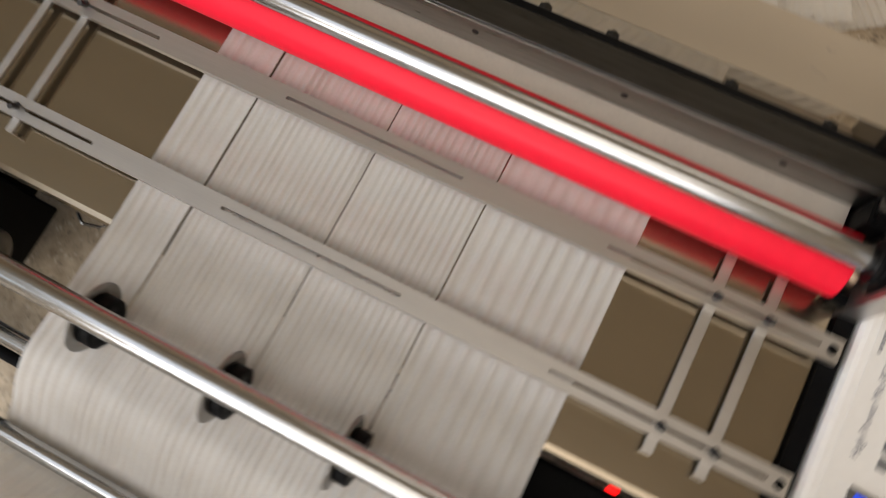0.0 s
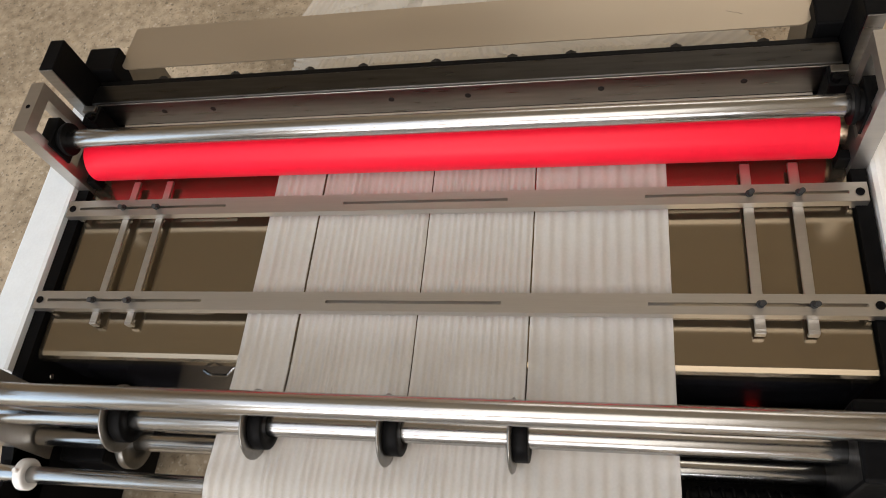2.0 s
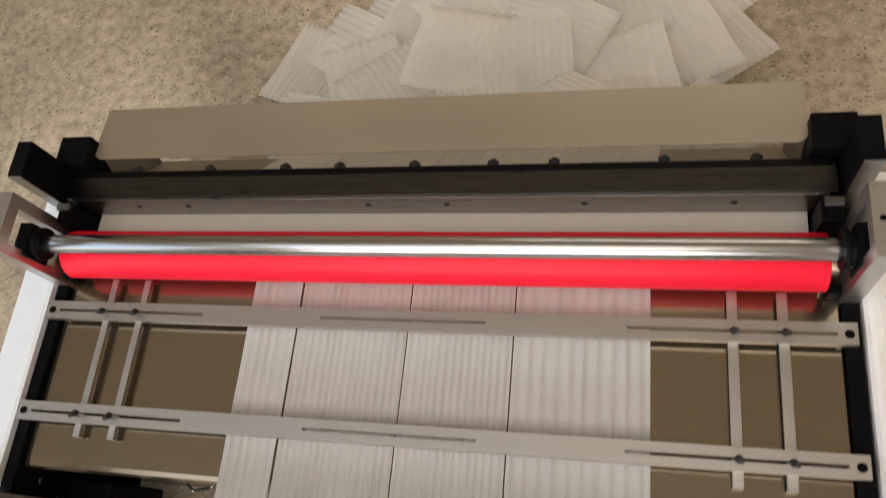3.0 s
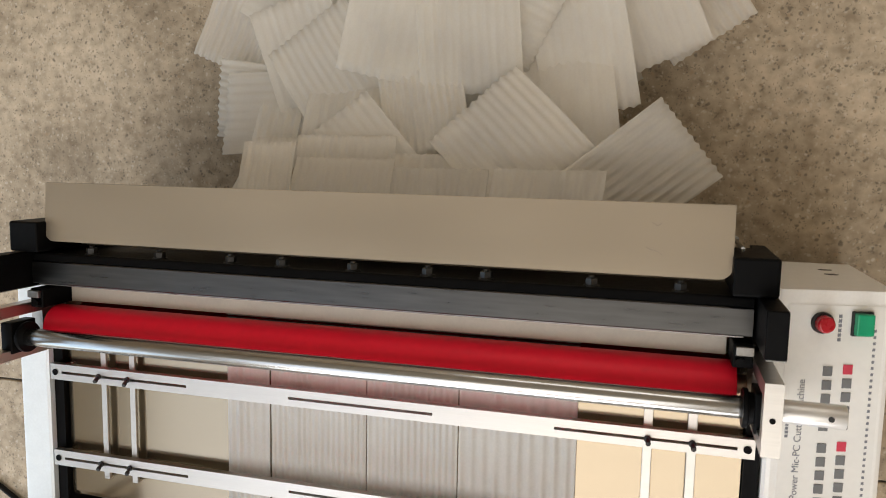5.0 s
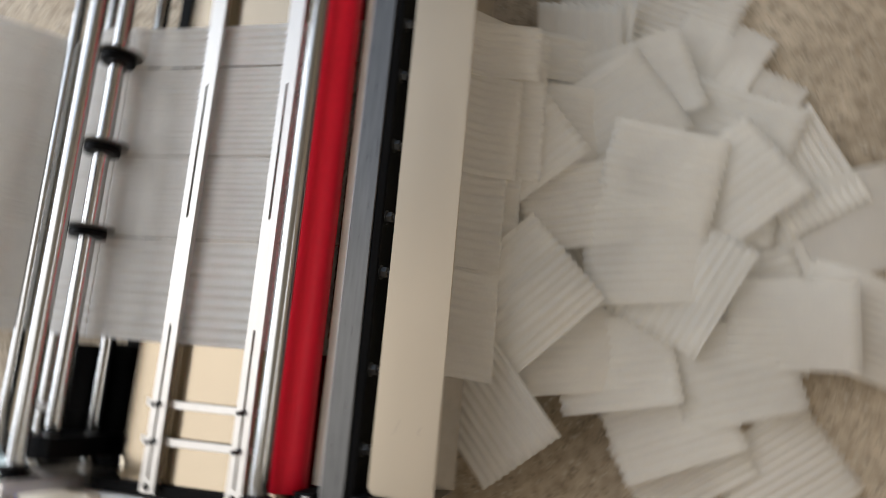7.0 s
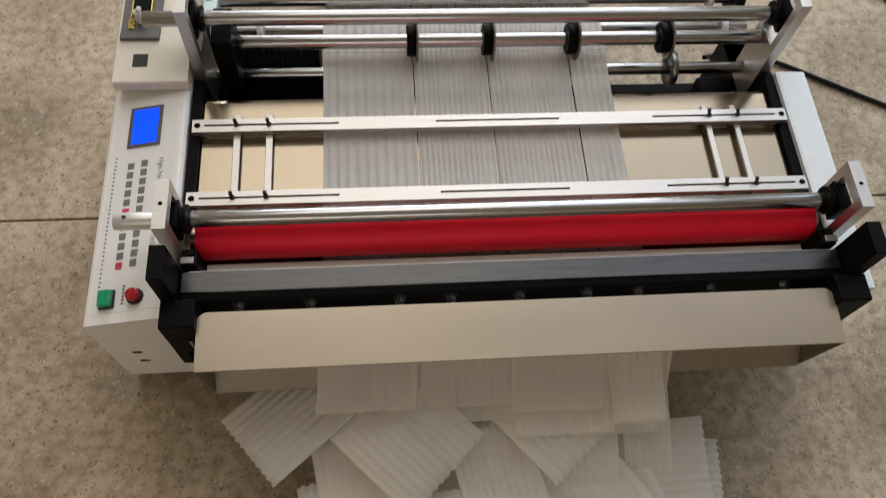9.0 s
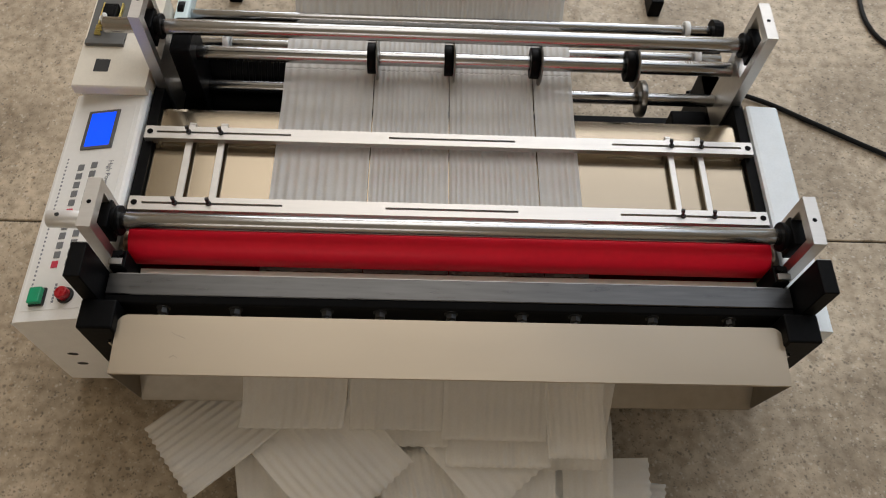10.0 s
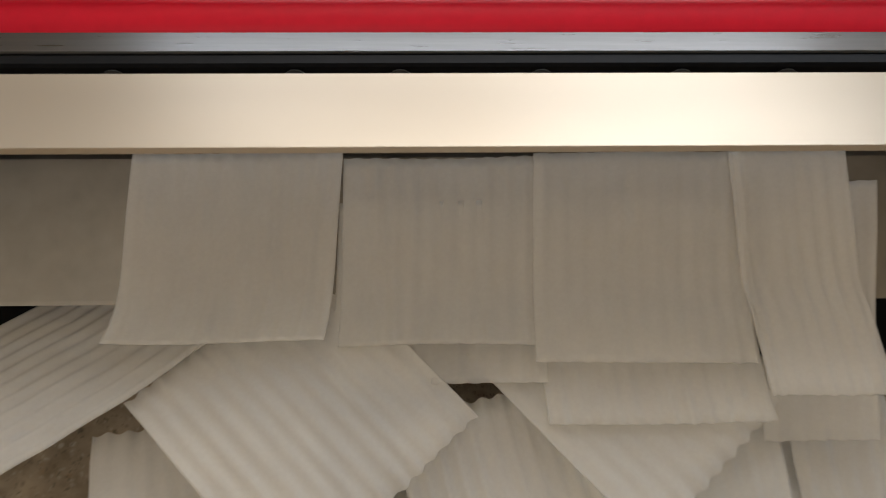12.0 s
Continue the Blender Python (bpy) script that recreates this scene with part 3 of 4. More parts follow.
def build_knife_beam():
    bm = bmesh.new()
    prism(bm, [(0.1555, 0.306), (0.1555, 0.3665), (0.1568, 0.368), (0.1885, 0.3675), (0.1898, 0.3662), (0.1898, 0.306)], -0.521, 0.521)
    beam = part("knife_beam", bm, BEAM, machine, "grey tool steel knife beam")
    bm = bmesh.new()
    box(bm, -0.512, 0.512, 0.1533, 0.1553, 0.3165, 0.3655, 0.0005, seg=1)
    part("face_plate", bm, FACE, beam, "bright ground steel face")
    for x in (-0.41, -0.33, -0.056, 0.053, 0.232, 0.41):
        bm = bmesh.new()
        rod(bm, (x, 0.1535, 0.345), (x, 0.1526, 0.345), 0.0042, 16)
        part("bolt_hole", bm, RUBBER, beam)
    bm = bmesh.new()
    prism(bm, [(0.1901, 0.296), (0.1901, 0.3645), (0.1915, 0.3655), (0.2005, 0.3635), (0.2025, 0.361), (0.2025, 0.296)], -0.521, 0.521)
    holder = part("knife_holder", bm, BLACK, machine, "black knife holder with hexagon bolts")
    for x in (0.437, 0.329, 0.192, 0.112, 0.004, -0.104, -0.186, -0.305, -0.425):
        bm = bmesh.new()
        rod(bm, (x, 0.2025, 0.349), (x, 0.204, 0.349), 0.0105, 22, 0.0003)
        rod(bm, (x, 0.204, 0.349), (x, 0.213, 0.349), 0.0082, 6, 0.0008)
        rod(bm, (x, 0.213, 0.349), (x, 0.216, 0.349), 0.004, 12, 0.0004)
        part("bolt", bm, BOLT, holder)
    for s in (-1, 1):
        bm = bmesh.new()
        box(bm, min(s * 0.5245, s * 0.5475), max(s * 0.5245, s * 0.5475), 0.150, 0.2045, 0.30, 0.454, 0.0015)
        post = part("beam_post", bm, BLACK, machine, "black steel guide post")
        bm = bmesh.new()
        box(bm, min(s * 0.494, s * 0.5455), max(s * 0.494, s * 0.5455), 0.206, 0.252, 0.27, 0.384, 0.003)
        part("post_block", bm, BLACK, post)
        bm = bmesh.new()
        box(bm, min(s * 0.5262, s * 0.5472), max(s * 0.5262, s * 0.5472), 0.1487, 0.1502, 0.31, 0.4525, 0.0004, seg=1)
        part("post_face", bm, FACE, post, "bright ground steel post face")
        bm = bmesh.new()
        box(bm, min(s * 0.503, s * 0.5235), max(s * 0.503, s * 0.5235), 0.134, 0.145, 0.371, 0.377, 0.0008)
        part("stop_key", bm, BLADE, post, "dull steel stop")
        bm = bmesh.new()
        box(bm, min(s * 0.500, s * 0.5235), max(s * 0.500, s * 0.5235), 0.118, 0.1475, 0.303, 0.371, 0.002)
        rod(bm, (s * 0.508, 0.126, 0.371), (s * 0.508, 0.126, 0.378), 0.0055, 6)
        part("guide_shoe", bm, BLACK, post)
        bm = bmesh.new()
        rod(bm, (s * 0.506, 0.258, 0.35), (s * 0.503, 0.262, 0.27), 0.0028, 10)
        rod(bm, (s * 0.503, 0.262, 0.274), (s * 0.503, 0.262, 0.266), 0.0055, 6)
        part("stud", bm, STEEL, post)


def rounded_sheet(bm, x0, x1, y0, y1, r, z_at, t):
    """A flat sheet with two rounded corners on its y0 side."""
    pts = [(x0, y1), (x1, y1)]
    pts += [(x1 - r + r * math.cos(a), y0 + r - r * math.sin(a)) for a in (math.pi / 2 * k / 8 for k in range(9))]
    pts += [(x0 + r - r * math.sin(a), y0 + r - r * math.cos(a)) for a in (math.pi / 2 * k / 8 for k in range(9))]
    lo, hi = [bm.verts.new((x, y, z_at(y) - t)) for x, y in pts], [bm.verts.new((x, y, z_at(y))) for x, y in pts]
    bm.faces.new(lo)
    bm.faces.new(list(reversed(hi)))
    for i in range(len(pts)):
        j = (i + 1) % len(pts)
        bm.faces.new((lo[j], lo[i], hi[i], hi[j]))


def build_cover():
    bm = bmesh.new()
    rounded_sheet(bm, -0.496, 0.495, 0.222, 0.311, 0.016, lambda y: 0.366 - (y - 0.222) * 0.07, 0.002)
    cover = part("outlet_cover", bm, TRAY, machine, "smeared stainless outlet cover")
    bm = bmesh.new()
    box(bm, -0.496, 0.495, 0.3088, 0.3112, 0.3548, 0.3592, 0.0004, seg=1)
    part("lip", bm, TRAY, cover)
    for x in (-0.4955, 0.493):
        bm = bmesh.new()
        prism(bm, [(0.30, 0.212), (0.311, 0.3575), (0.240, 0.3625), (0.216, 0.30), (0.216, 0.25)], x, x + 0.0018)
        part("flange", bm, DULL, cover)
    bm = bmesh.new()
    prism(bm, [(0.302, 0.209), (0.300, 0.2115), (0.222, 0.292), (0.209, 0.292), (0.209, 0.289), (0.220, 0.289), (0.298, 0.2085)], -0.493, 0.4925)
    part("chute", bm, DULL, machine, "sloping stainless outlet chute")
    bm = bmesh.new()
    box(bm, -0.527, 0.527, 0.190, 0.195, 0.02, 0.262, 0.001)
    part("front_panel", bm, BLACK, machine, "black front panel under the chute")
    for cx, cy, pts in ((0.403, 0.253, [(-0.010, 0.004), (-0.002, 0.0005), (0.005, -0.001), (0.010, -0.005)]), (0.406, 0.285, [(-0.006, 0.002), (0.0, -0.002), (0.005, 0.001)])):
        bm = bmesh.new()
        for (ax, ay), (bx, by) in zip(pts, pts[1:]):
            za, zb = (0.366 - (cy + v - 0.222) * 0.07 + 0.0001 for v in (ay, by))
            rod(bm, (cx + ax, cy + ay, za), (cx + bx, cy + by, zb), 0.00035, 6)
        part("scratch", bm, DULL, cover, "short dark scratch")


# slope of the keypad
K_SLOPE = (0.2912 - 0.3172) / (0.683 - 0.558)


def on_panel(x, y, lift=0.0):
    """A pose on the sloping keypad at x, y."""
    return pose(x, y, 0.3172 + (x - 0.558) * K_SLOPE + lift, 0, -math.degrees(math.atan(K_SLOPE)), 0)


def build_panel():
    bm = bmesh.new()
    box(bm, -0.0575, 0.0575, -0.205, 0.19, 0.0, 0.0006, turn=on_panel(0.6225, 0.0, 0.0002))
    film = part("keypad_film", bm, PANEL, machine, "pale grey keypad film")

    def key(x, y, mat, w=0.0115, h=0.0125):
        bm = bmesh.new()
        box(bm, -w / 2, w / 2, -h / 2, h / 2, 0, 0.0011, 0.0004, turn=on_panel(x, y, 0.0007), seg=1)
        part("key", bm, mat, film, "red key" if mat == KEY_RED else "grey key")

    rows = [0.110 - 0.0176 * k for k in range(5)] + [0.011 - 0.0178 * k for k in range(6)]
    for k, y in enumerate(rows):
        key(0.6405, y, KEY_RED if k in (0, 5) else KEY_GREY)
        key(0.617, y - 0.003, KEY_GREY)
    # display
    bm = bmesh.new()
    box(bm, -0.030, 0.030, -0.042, 0.042, 0, 0.003, 0.001, turn=on_panel(0.6225, -0.157, 0.0006))
    lcd = part("display", bm, GREY_DARK, film, "dark display frame")
    bm = bmesh.new()
    box(bm, -0.0235, 0.0235, -0.036, 0.036, 0, 0.0008, turn=on_panel(0.6225, -0.157, 0.0032))
    part("screen", bm, LCD, film, "lit blue screen")
    # printed title, other small print as bars
    tx = bpy.data.curves.new("title", "FONT")
    tx.body, tx.size, tx.extrude, tx.align_x, tx.align_y = "High Power Mic-PC Cutting Machine", 0.0125, 0.00015, "LEFT", "CENTER"
    ob = new("title", tx)
    me = bpy.data.meshes.new_from_object(ob.evaluated_get(bpy.context.evaluated_depsgraph_get()))
    bpy.data.objects.remove(ob)
    me.materials.append(PRINT)
    for v in me.vertices:
        v.co.x *= 0.98
    me.transform(on_panel(0.588, -0.088, 0.0011) @ pose(0, 0, 0, 0, 0, 90))
    t = new("title", me)
    t.parent = film
    tagged(t, "dark grey printed title")
    for x, y0, y1 in ((0.6275, 0.145, 0.180), (0.574, 0.02, 0.05)):
        bm = bmesh.new()
        for k in range(6):
            y = y0 + (y1 - y0) * k / 6
            box(bm, -0.002, 0.002, y, y + (y1 - y0) / 8, 0, 0.0002, turn=on_panel(x, 0, 0.0009))
        part("small_print", bm, PRINT, film)
    bm = bmesh.new()
    for k in range(34):
        box(bm, -0.0016, 0.0016, -0.10 + k * 0.0078, -0.0965 + k * 0.0078, 0, 0.0002, turn=on_panel(0.669, 0, 0.0009))
    part("small_print", bm, PRINT, film)
    # buttons
    for x, mat, square in ((0.652, BUTTON_GREEN, True), (0.606, BUTTON_RED, False)):
        bm = bmesh.new()
        if square:
            box(bm, -0.0125, 0.0125, -0.0155, 0.0155, 0, 0.005, 0.0015)
        else:
            rod(bm, (0, 0, 0), (0, 0, 0.005), 0.0135, 32, 0.001)
        m = on_panel(x, 0.168, 0.0006)
        bmesh.ops.transform(bm, matrix=m, verts=bm.verts)
        base = part("push_button", bm, RUBBER, machine, "black button collar", not square)
        bm = bmesh.new()
        if square:
            box(bm, -0.0105, 0.0105, -0.0135, 0.0135, 0.004, 0.0135, 0.0018)
        else:
            rod(bm, (0, 0, 0.004), (0, 0, 0.017), 0.0105, 32, 0.0025)
        bmesh.ops.transform(bm, matrix=m, verts=bm.verts)
        part("cap", bm, mat, base, "green square cap" if square else "dark red round cap", not square)


def build_rear_box():
    bm = bmesh.new()
    prism(bm, [(-0.2255, 0.319), (-0.2255, 0.3375), (-0.228, 0.340), (-0.456, 0.340), (-0.460, 0.3365), (-0.460, 0.06), (-0.2445, 0.06), (-0.2445, 0.3205), (-0.2275, 0.3195)], 0.5485, 0.678)
    rb = part("rear_box", bm, CREAM, machine, "cream rear electrical box")
    bm = bmesh.new()
    box(bm, 0.621, 0.647, -0.289, -0.260, 0.336, 0.3404)
    part("square_hole", bm, RUBBER, rb, "black square opening")
    base = pose(0.6385, -0.390, 0.340)
    bm = bmesh.new()
    box(bm, -0.0345, 0.0345, -0.057, 0.057, 0.0, 0.005, 0.001, turn=base)
    sock = part("socket_plate", bm, GREY_DARK, rb, "dark grey socket plate")
    bm = bmesh.new()
    box(bm, -0.013, 0.013, -0.020, 0.024, 0.005, 0.018, 0.002, turn=base)
    box(bm, -0.008, 0.008, -0.012, 0.012, 0.017, 0.020, 0.001, turn=base)
    part("relay", bm, BLACK, sock)
    for x in (-0.0185, 0.0155):
        bm = bmesh.new()
        box(bm, x, x + 0.0028, -0.028, 0.026, 0.005, 0.012, 0.0004, turn=base, seg=1)
        part("terminal_strip", bm, BRASS, sock, "brass terminal strip")
    for k in range(5):
        bm = bmesh.new()
        box(bm, 0.010 + 0.002 * (k % 2), 0.022, 0.026 + 0.005 * k, 0.0285 + 0.005 * k, 0.005, 0.009, 0.0004, turn=base, seg=1)
        part("terminal", bm, BRASS, sock, "brass terminal")
    bm = bmesh.new()
    rod(bm, (0.640, -0.360, 0.345), (0.640, -0.360, 0.372), 0.007, 16, 0.001)
    rod(bm, (0.640, -0.360, 0.370), (0.632, -0.356, 0.383), 0.0045, 12, 0.001)
    part("lug", bm, NYLON, sock)
    bm = bmesh.new()
    box(bm, -0.0345, 0.0345, 0.0585, 0.071, 0.0, 0.008, 0.001, turn=base)
    part("cover_strip", bm, GREY_DARK, sock)
    for x in (-0.026, 0.0, 0.026):
        bm = bmesh.new()
        box(bm, x - 0.006, x + 0.006, -0.054, -0.047, 0.005, 0.0065, 0.0004, turn=base, seg=1)
        part("marking", bm, NYLON if x == 0 else RUBBER, sock)


build_frame()
build_guides()
build_rollers()
build_knife_beam()
build_cover()
build_panel()
build_rear_box()


# ---- foam: the web in the machine and the cut sheets ----
def ribs(u, seed):
    """Height of the uneven ribs across a foam sheet, u in metres."""
    w = u + 0.0026 * noise.noise((u * 34, seed * 7.1, 0))
    a = 0.62 + 0.45 * noise.noise((u * 26, seed * 3.3, 5))
    pitch = (0.0128 if u < -0.152 else 0.0098 if u < 0.146 else 0.0166) if seed == 3 else 0.0135 + 0.0012 * (seed % 4)
    return a * (0.5 + 0.5 * math.cos(2 * math.pi * w / pitch)) ** 1.15


def ribbed(bm, x0, x1, path, seed, height=0.0042, thick=0.0012, step=0.0017, edge=0.0):
    """A ribbed sheet between x0 and x1 along a path of (y, z)."""
    nx = max(4, round((x1 - x0) / step))
    rows = []
    for j, (y, z) in enumerate(path):
        p, q = path[max(0, j - 1)], path[min(len(path) - 1, j + 1)]
        ty, tz = q[0] - p[0], q[1] - p[1]
        ln = math.hypot(ty, tz)
        ny, nz = -tz / ln, ty / ln
        if nz < 0:
            ny, nz = -ny, -nz
        top, bot = [], []
        for i in range(nx + 1):
            x = x0 + (x1 - x0) * i / nx
            h = height * ribs(x, seed)
            if seed == 3:  # the web: ribs that swell and fade along their run
                h *= 1.0 + 0.8 * noise.noise((x * 42, y * 15, 2))
            s = 0.0012 * noise.noise((x * 9, y * 9, seed))
            end = edge * (ribs(x, seed) - 0.4) * (1 if j in (0, len(path) - 1) else 0) * (1 if j else -1)
            top.append(bm.verts.new((x, y + ny * (h + s) + end * ty / ln, z + nz * (h + s + thick))))
            bot.append(bm.verts.new((x, y + ny * (h * 0.8 + s) + end * ty / ln, z + nz * (h * 0.8 + s))))
        rows.append((top, bot))
    for (t0, b0), (t1, b1) in zip(rows, rows[1:]):
        for i in range(nx):
            bm.faces.new((t0[i], t0[i + 1], t1[i + 1], t1[i]))
            bm.faces.new((b0[i + 1], b0[i], b1[i], b1[i + 1]))
        bm.faces.new((t0[0], t1[0], b1[0], b0[0]))
        bm.faces.new((t1[nx], t0[nx], b0[nx], b1[nx]))
    for t, b in (rows[0], rows[-1]):
        for i in range(nx):
            bm.faces.new((t[i], b[i], b[i + 1], t[i + 1]))


def curve_path(pts, n):
    """A smooth path through a few (y, z) points."""
    out = []
    for k in range(len(pts) - 1):
        p0, p1, p2, p3 = (pts[max(0, min(len(pts) - 1, k + d))] for d in (-1, 0, 1, 2))
        for i in range(n):
            t = i / n
            out.append(tuple(0.5 * (2 * b + (c - a) * t + (2 * a - 5 * b + 4 * c - d) * t * t + (3 * b - a - 3 * c + d) * t ** 3) for a, b, c, d in zip(p0, p1, p2, p3)))
    return out + [pts[-1]]


web = empty("foam_web", "white ribbed foam web running through the machine, slit into four strips", "foam web")
bm = bmesh.new()
ribbed(bm, -0.226, 0.3135, curve_path([(-1.15, 0.03), (-0.98, 0.14), (-0.80, 0.33), (-0.70, 0.412), (-0.62, 0.418), (-0.56, 0.375), (-0.515, 0.328), (-0.488, 0.286), (-0.466, 0.2665), (-0.44, 0.274), (-0.408, 0.297), (-0.376, 0.310), (-0.345, 0.3085), (-0.312, 0.3045)], 6), 3)
part("web", bm, FOAM_DIM, web, smooth=True)
for k, (a, b) in enumerate(((-0.226, -0.153), (-0.151, 0.0047), (0.0063, 0.145), (0.147, 0.3135))):
    bm = bmesh.new()
    ribbed(bm, a, b, curve_path([(-0.3115, 0.3045), (-0.26, 0.299), (-0.215, 0.2965), (-0.10, 0.2962), (0.0, 0.2962), (0.11, 0.2962)], 12), 3)
    part("strip", bm, FOAM_DIM, web, smooth=True)
    bm = bmesh.new()
    ribbed(bm, a, b, curve_path([(0.114, 0.2962), (0.15, 0.2962), (0.2, 0.297)], 3), 3, height=0.0012)
    part("strip", bm, FOAM_DIM, web, smooth=True)


def foam_sheet(w, length, seed, bend, sag, rib):
    """One cut sheet round its own middle: ribs run along y, the sheet bends along its length and sags at its sides."""
    bm = bmesh.new()
    n = 10
    path = [(length * (k / n - 0.5), bend * ((2 * k / n - 1) ** 2) + 0.0025 * noise.noise((k * 0.6, seed * 2.3, 1))) for k in range(n + 1)]
    ribbed(bm, -w / 2, w / 2, path, seed, height=rib, edge=0.0042)
    for v in bm.verts:
        v.co.z += sag * (2 * v.co.x / w) ** 2 + 0.003 * noise.noise((v.co.x * 12, v.co.y * 12, seed))
    return bm


SHEET_MESHES = {}


def chute_sheet(x0, x1, pts, seed, skew=0.0):
    """A sheet that slides off the chute on to the pile."""
    bm = bmesh.new()
    ribbed(bm, x0, x1, curve_path(pts, 4), seed, height=0.0024, edge=0.002)
    for v in bm.verts:
        v.co.x += skew * (v.co.y - 0.23)
        v.co.z += 0.004 * noise.noise((v.co.x * 9, v.co.y * 7, seed))
    ob = part("foam_sheet", bm, FOAM, smooth=True)
    return tagged(ob, "white ribbed foam sheet sliding out of the chute", "foam sheet", "cut sheets in the pile")


def lay(x, y, z, rz, tilt=0.0, roll=0.0, kind=0):
    """Lays a cut sheet: tilt lifts its +y end, roll its -x side, before it is turned by rz."""
    spec = ((0.158, 0.19, -0.006, 0.002), (0.142, 0.19, 0.006, -0.003), (0.170, 0.20, -0.008, 0.0), (0.150, 0.19, 0.003, 0.004), (0.086, 0.19, -0.004, 0.0), (0.160, 0.19, -0.02, 0.0), (0.178, 0.19, -0.012, -0.004))[kind]
    if kind not in SHEET_MESHES:
        bm = foam_sheet(spec[0], spec[1], kind + 11, spec[2], spec[3], (0.0018, 0.0042, 0.002, 0.0015, 0.0036, 0.0044, 0.0025)[kind])
        finish(bm, True)
        me = bpy.data.meshes.new("foam_sheet")
        bm.to_mesh(me)
        bm.free()
        me.materials.append(FOAM)
        SHEET_MESHES[kind] = me
    ob = new("foam_sheet", SHEET_MESHES[kind])
    ob.matrix_world = pose(x, y, z, 0, 0, rz) @ pose(0, 0, 0, tilt, roll, 0)
    return tagged(ob, "white ribbed foam sheet lying in the loose pile", "foam sheet", "cut sheets in the pile")


def heap(x, y):
    """Height of the loose pile."""
    r = math.hypot((x - 0.08) / 0.47, (y - 0.58) / 0.42)
    far = max(0.0, 1 - r * r)
    near = max(0.0, 1 - abs((x - 0.06) / 0.36) ** 3) * max(0.0, min(1.0, (0.56 - y) / 0.26))
    return 0.012 + 0.05 * far + 0.125 * near


random.seed(7)
# lower layers, half hidden
for k in range(46):
    a, r = random.uniform(0, 2 * math.pi), math.sqrt(random.random())
    x, y = 0.05 + 0.27 * r * math.cos(a), 0.58 + 0.22 * r * math.sin(a)
    if y < 0.36:
        continue
    lay(x, y, heap(x, y) * random.uniform(0.1, 0.6) + 0.004, random.uniform(0, 360), random.uniform(-4, 4), random.uniform(-4, 4), random.randrange(5))

# sheets that can be told apart, out on the floor first
for x, y, z, rz, tilt, roll, kind in (
        (-0.345, 0.605, 0.026, -22, -2, 3, 1), (-0.285, 0.448, 0.05, 82, 3, -6, 1), (0.425, 0.628, 0.028, 33, -3, -4, 1),
        (0.43, 0.775, 0.028, 36, -2, 0, 5), (0.19, 0.885, 0.04, -18, 0, 2, 5), (0.20, 0.784, 0.07, 2, 3, 4, 1),
        (0.356, 0.603, 0.062, 23, -4, -5, 2), (0.14, 0.612, 0.095, 62, 0, -4, 2), (-0.02, 0.69, 0.075, 40, 3, 3, 0),
        (-0.20, 0.537, 0.075, 20, -2, 5, 3), (-0.139, 0.50, 0.095, 35, -5, 4, 2), (0.282, 0.52, 0.088, 12, -7, -6, 3),
        (0.10, 0.56, 0.108, 5, -5, 0, 2), (-0.03, 0.58, 0.105, -12, -5, 2, 0), (-0.06, 0.80, 0.03, 120, 0, 0, 1),
        (0.03, 0.86, 0.03, 15, 0, 2, 2), (0.28, 0.70, 0.066, 18, -3, 3, 0), (-0.25, 0.65, 0.03, 60, 0, 0, 0), (-0.12, 0.70, 0.04, 160, 2, 0, 3)):
    lay(x, y, z, rz, tilt, roll, kind)
# next to the chute
for x, y, z, rz, tilt, roll, kind in (
        (-0.238, 0.388, 0.118, 4, -30, 0, 4), (-0.255, 0.432, 0.085, 92, -2, 14, 3), (-0.095, 0.405, 0.128, 0, -24, 0, 2), (0.03, 0.445, 0.122, 14, -22, 2, 1),
        (0.25, 0.455, 0.108, 10, -22, -2, 2), (0.372, 0.336, 0.186, -51, -7, 0, 1), (-0.055, 0.355, 0.176, 40, -20, 16, 3), (0.186, 0.384, 0.188, 43, -15, 13, 6)):
    lay(x, y, z, rz, tilt, roll, kind)
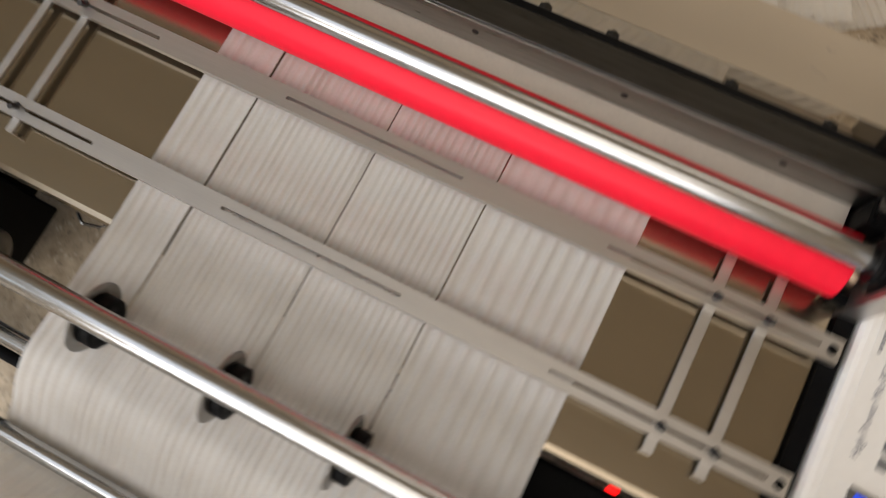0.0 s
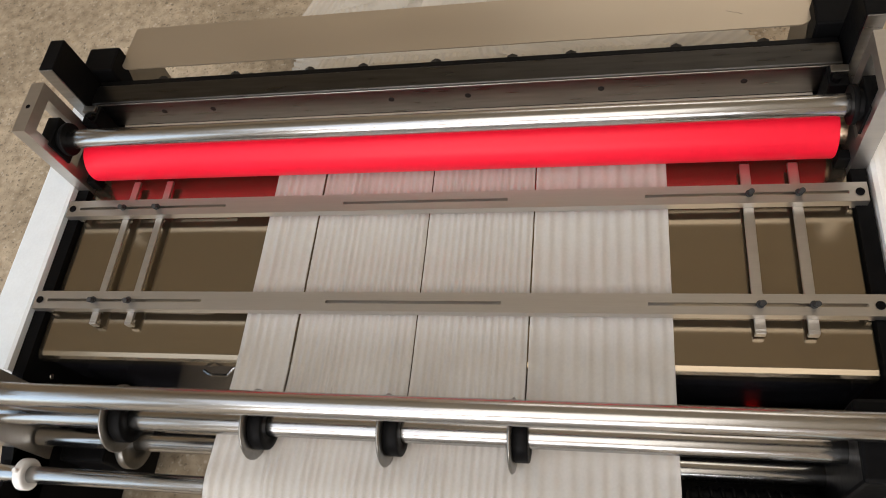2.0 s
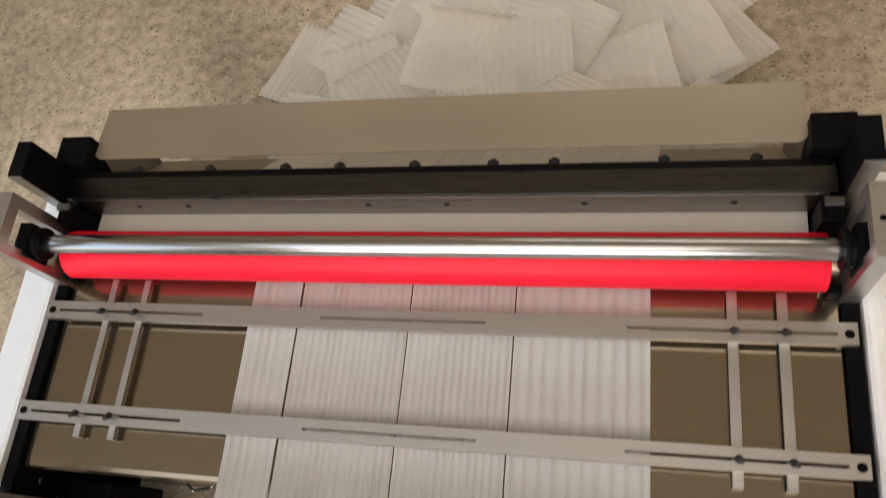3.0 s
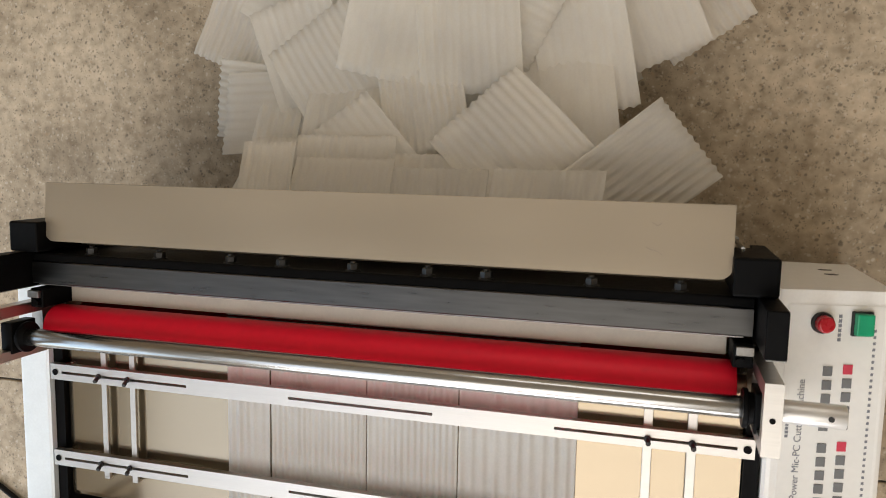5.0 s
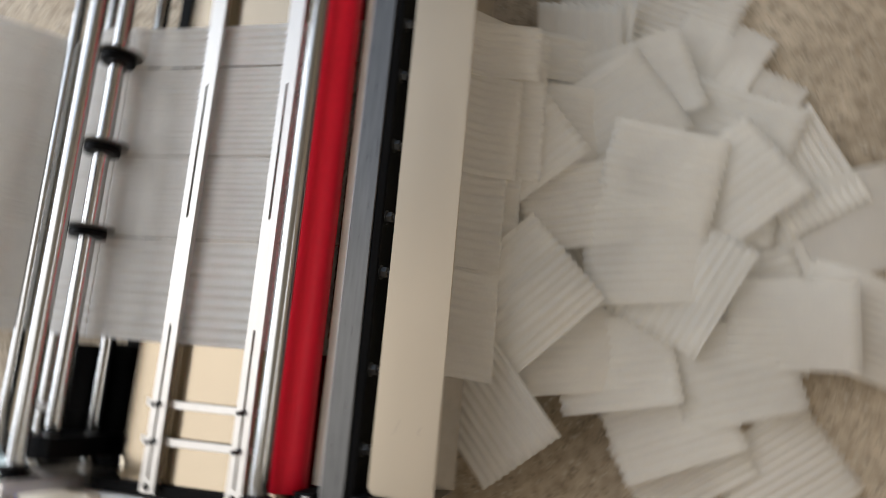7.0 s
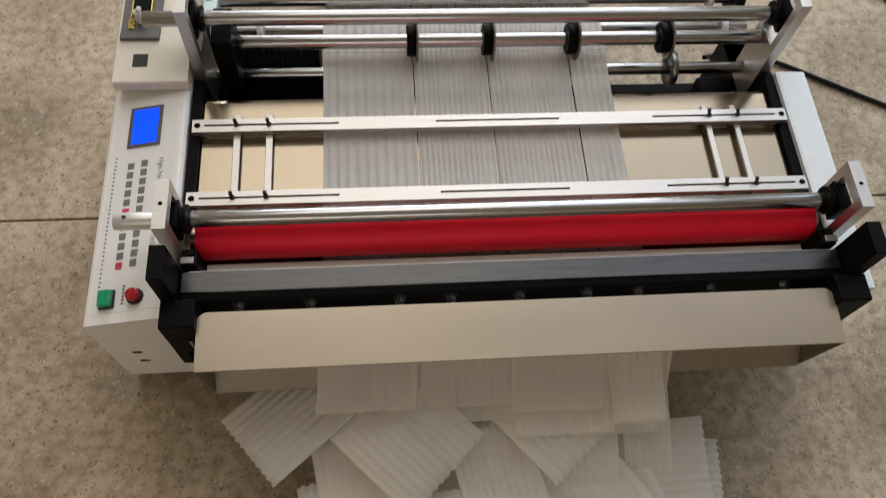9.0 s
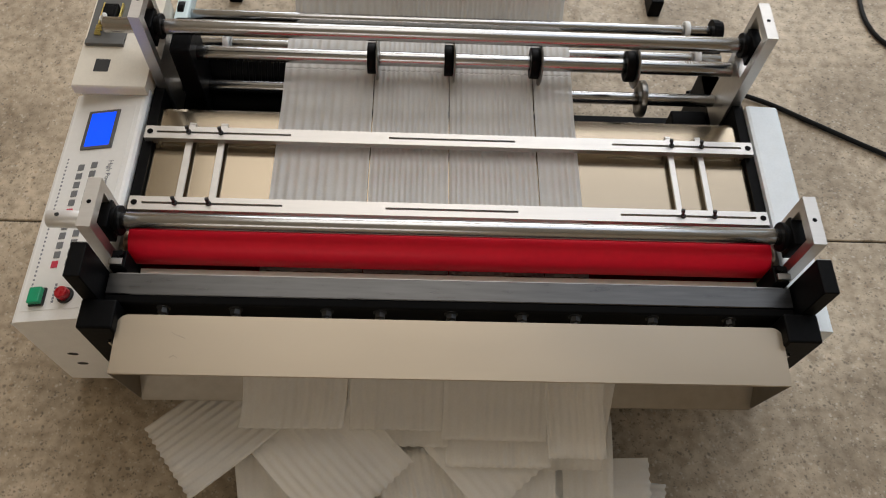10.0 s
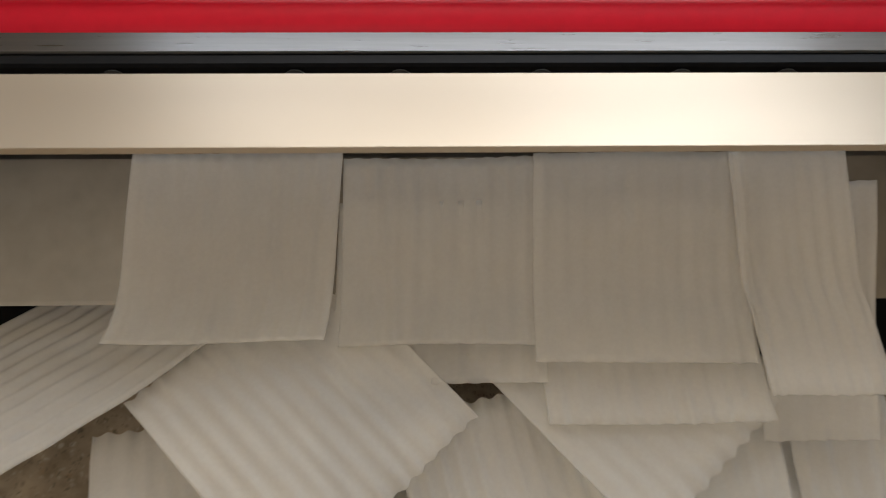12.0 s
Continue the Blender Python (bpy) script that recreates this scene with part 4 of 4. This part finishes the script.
# the newest row, still lying half in the chute
for x0, x1, y1, z1, lift, seed, skew in ((-0.240, -0.146, 0.380, 0.186, 0.007, 3, -0.10), (-0.160, 0.008, 0.356, 0.197, 0.003, 5, 0.03), (0.000, 0.158, 0.344, 0.204, 0.0, 9, 0.02), (0.158, 0.322, 0.346, 0.212, 0.005, 13, 0.10)):
    chute_sheet(x0, x1, [(0.226, 0.294 + lift), (0.262, 0.259 + lift), (0.299, 0.2215 + lift), (0.325, 0.209 + lift), (y1, z1)], seed, skew)
chute_sheet(-0.268, -0.178, [(0.24, 0.278), (0.27, 0.249), (0.30, 0.2165), (0.33, 0.188), (0.388, 0.140)], 6, 0.08)
chute_sheet(-0.158, 0.012, [(0.25, 0.268), (0.28, 0.237), (0.30, 0.2165), (0.35, 0.186), (0.392, 0.170)], 8, -0.05)
chute_sheet(-0.006, 0.160, [(0.25, 0.268), (0.28, 0.237), (0.30, 0.2165), (0.335, 0.195), (0.364, 0.184)], 10, 0.06)

# ---- cable and board ----
def cable(name, pts, r, label):
    cu = bpy.data.curves.new(name, "CURVE")
    cu.dimensions, cu.bevel_depth, cu.bevel_resolution, cu.resolution_u = "3D", r, 3, 12
    sp = cu.splines.new("NURBS")
    sp.points.add(len(pts) - 1)
    for p, co in zip(sp.points, pts):
        p.co = (*co, 1)
    sp.use_endpoint_u, sp.order_u = True, 4
    cu.materials.append(CABLE)
    return tagged(new(name, cu), label, "cable")


cable("power_cable", [(-0.56, -0.50, 0.05), (-0.66, -0.55, 0.012), (-0.755, -0.525, 0.007), (-0.842, -0.471, 0.007), (-1.009, -0.376, 0.007), (-1.25, -0.24, 0.007), (-1.45, -0.30, 0.007), (-1.40, -0.55, 0.007), (-1.20, -0.68, 0.007), (-1.115, -0.70, 0.007), (-1.079, -0.768, 0.007), (-1.073, -0.85, 0.007), (-1.12, -1.05, 0.007)], 0.006, "black rubber power cable lying on the concrete floor")
bm = bmesh.new()
box(bm, -0.62, 0.62, -0.25, 0.25, 0.0, 0.012, 0.002)
board = part("board", bm, BROWN)
board.matrix_world = pose(0.1, 1.262, 0.001, 0, 0, -4)
tagged(board, "orange-brown fibre board lying on the floor beyond the pile", "board")
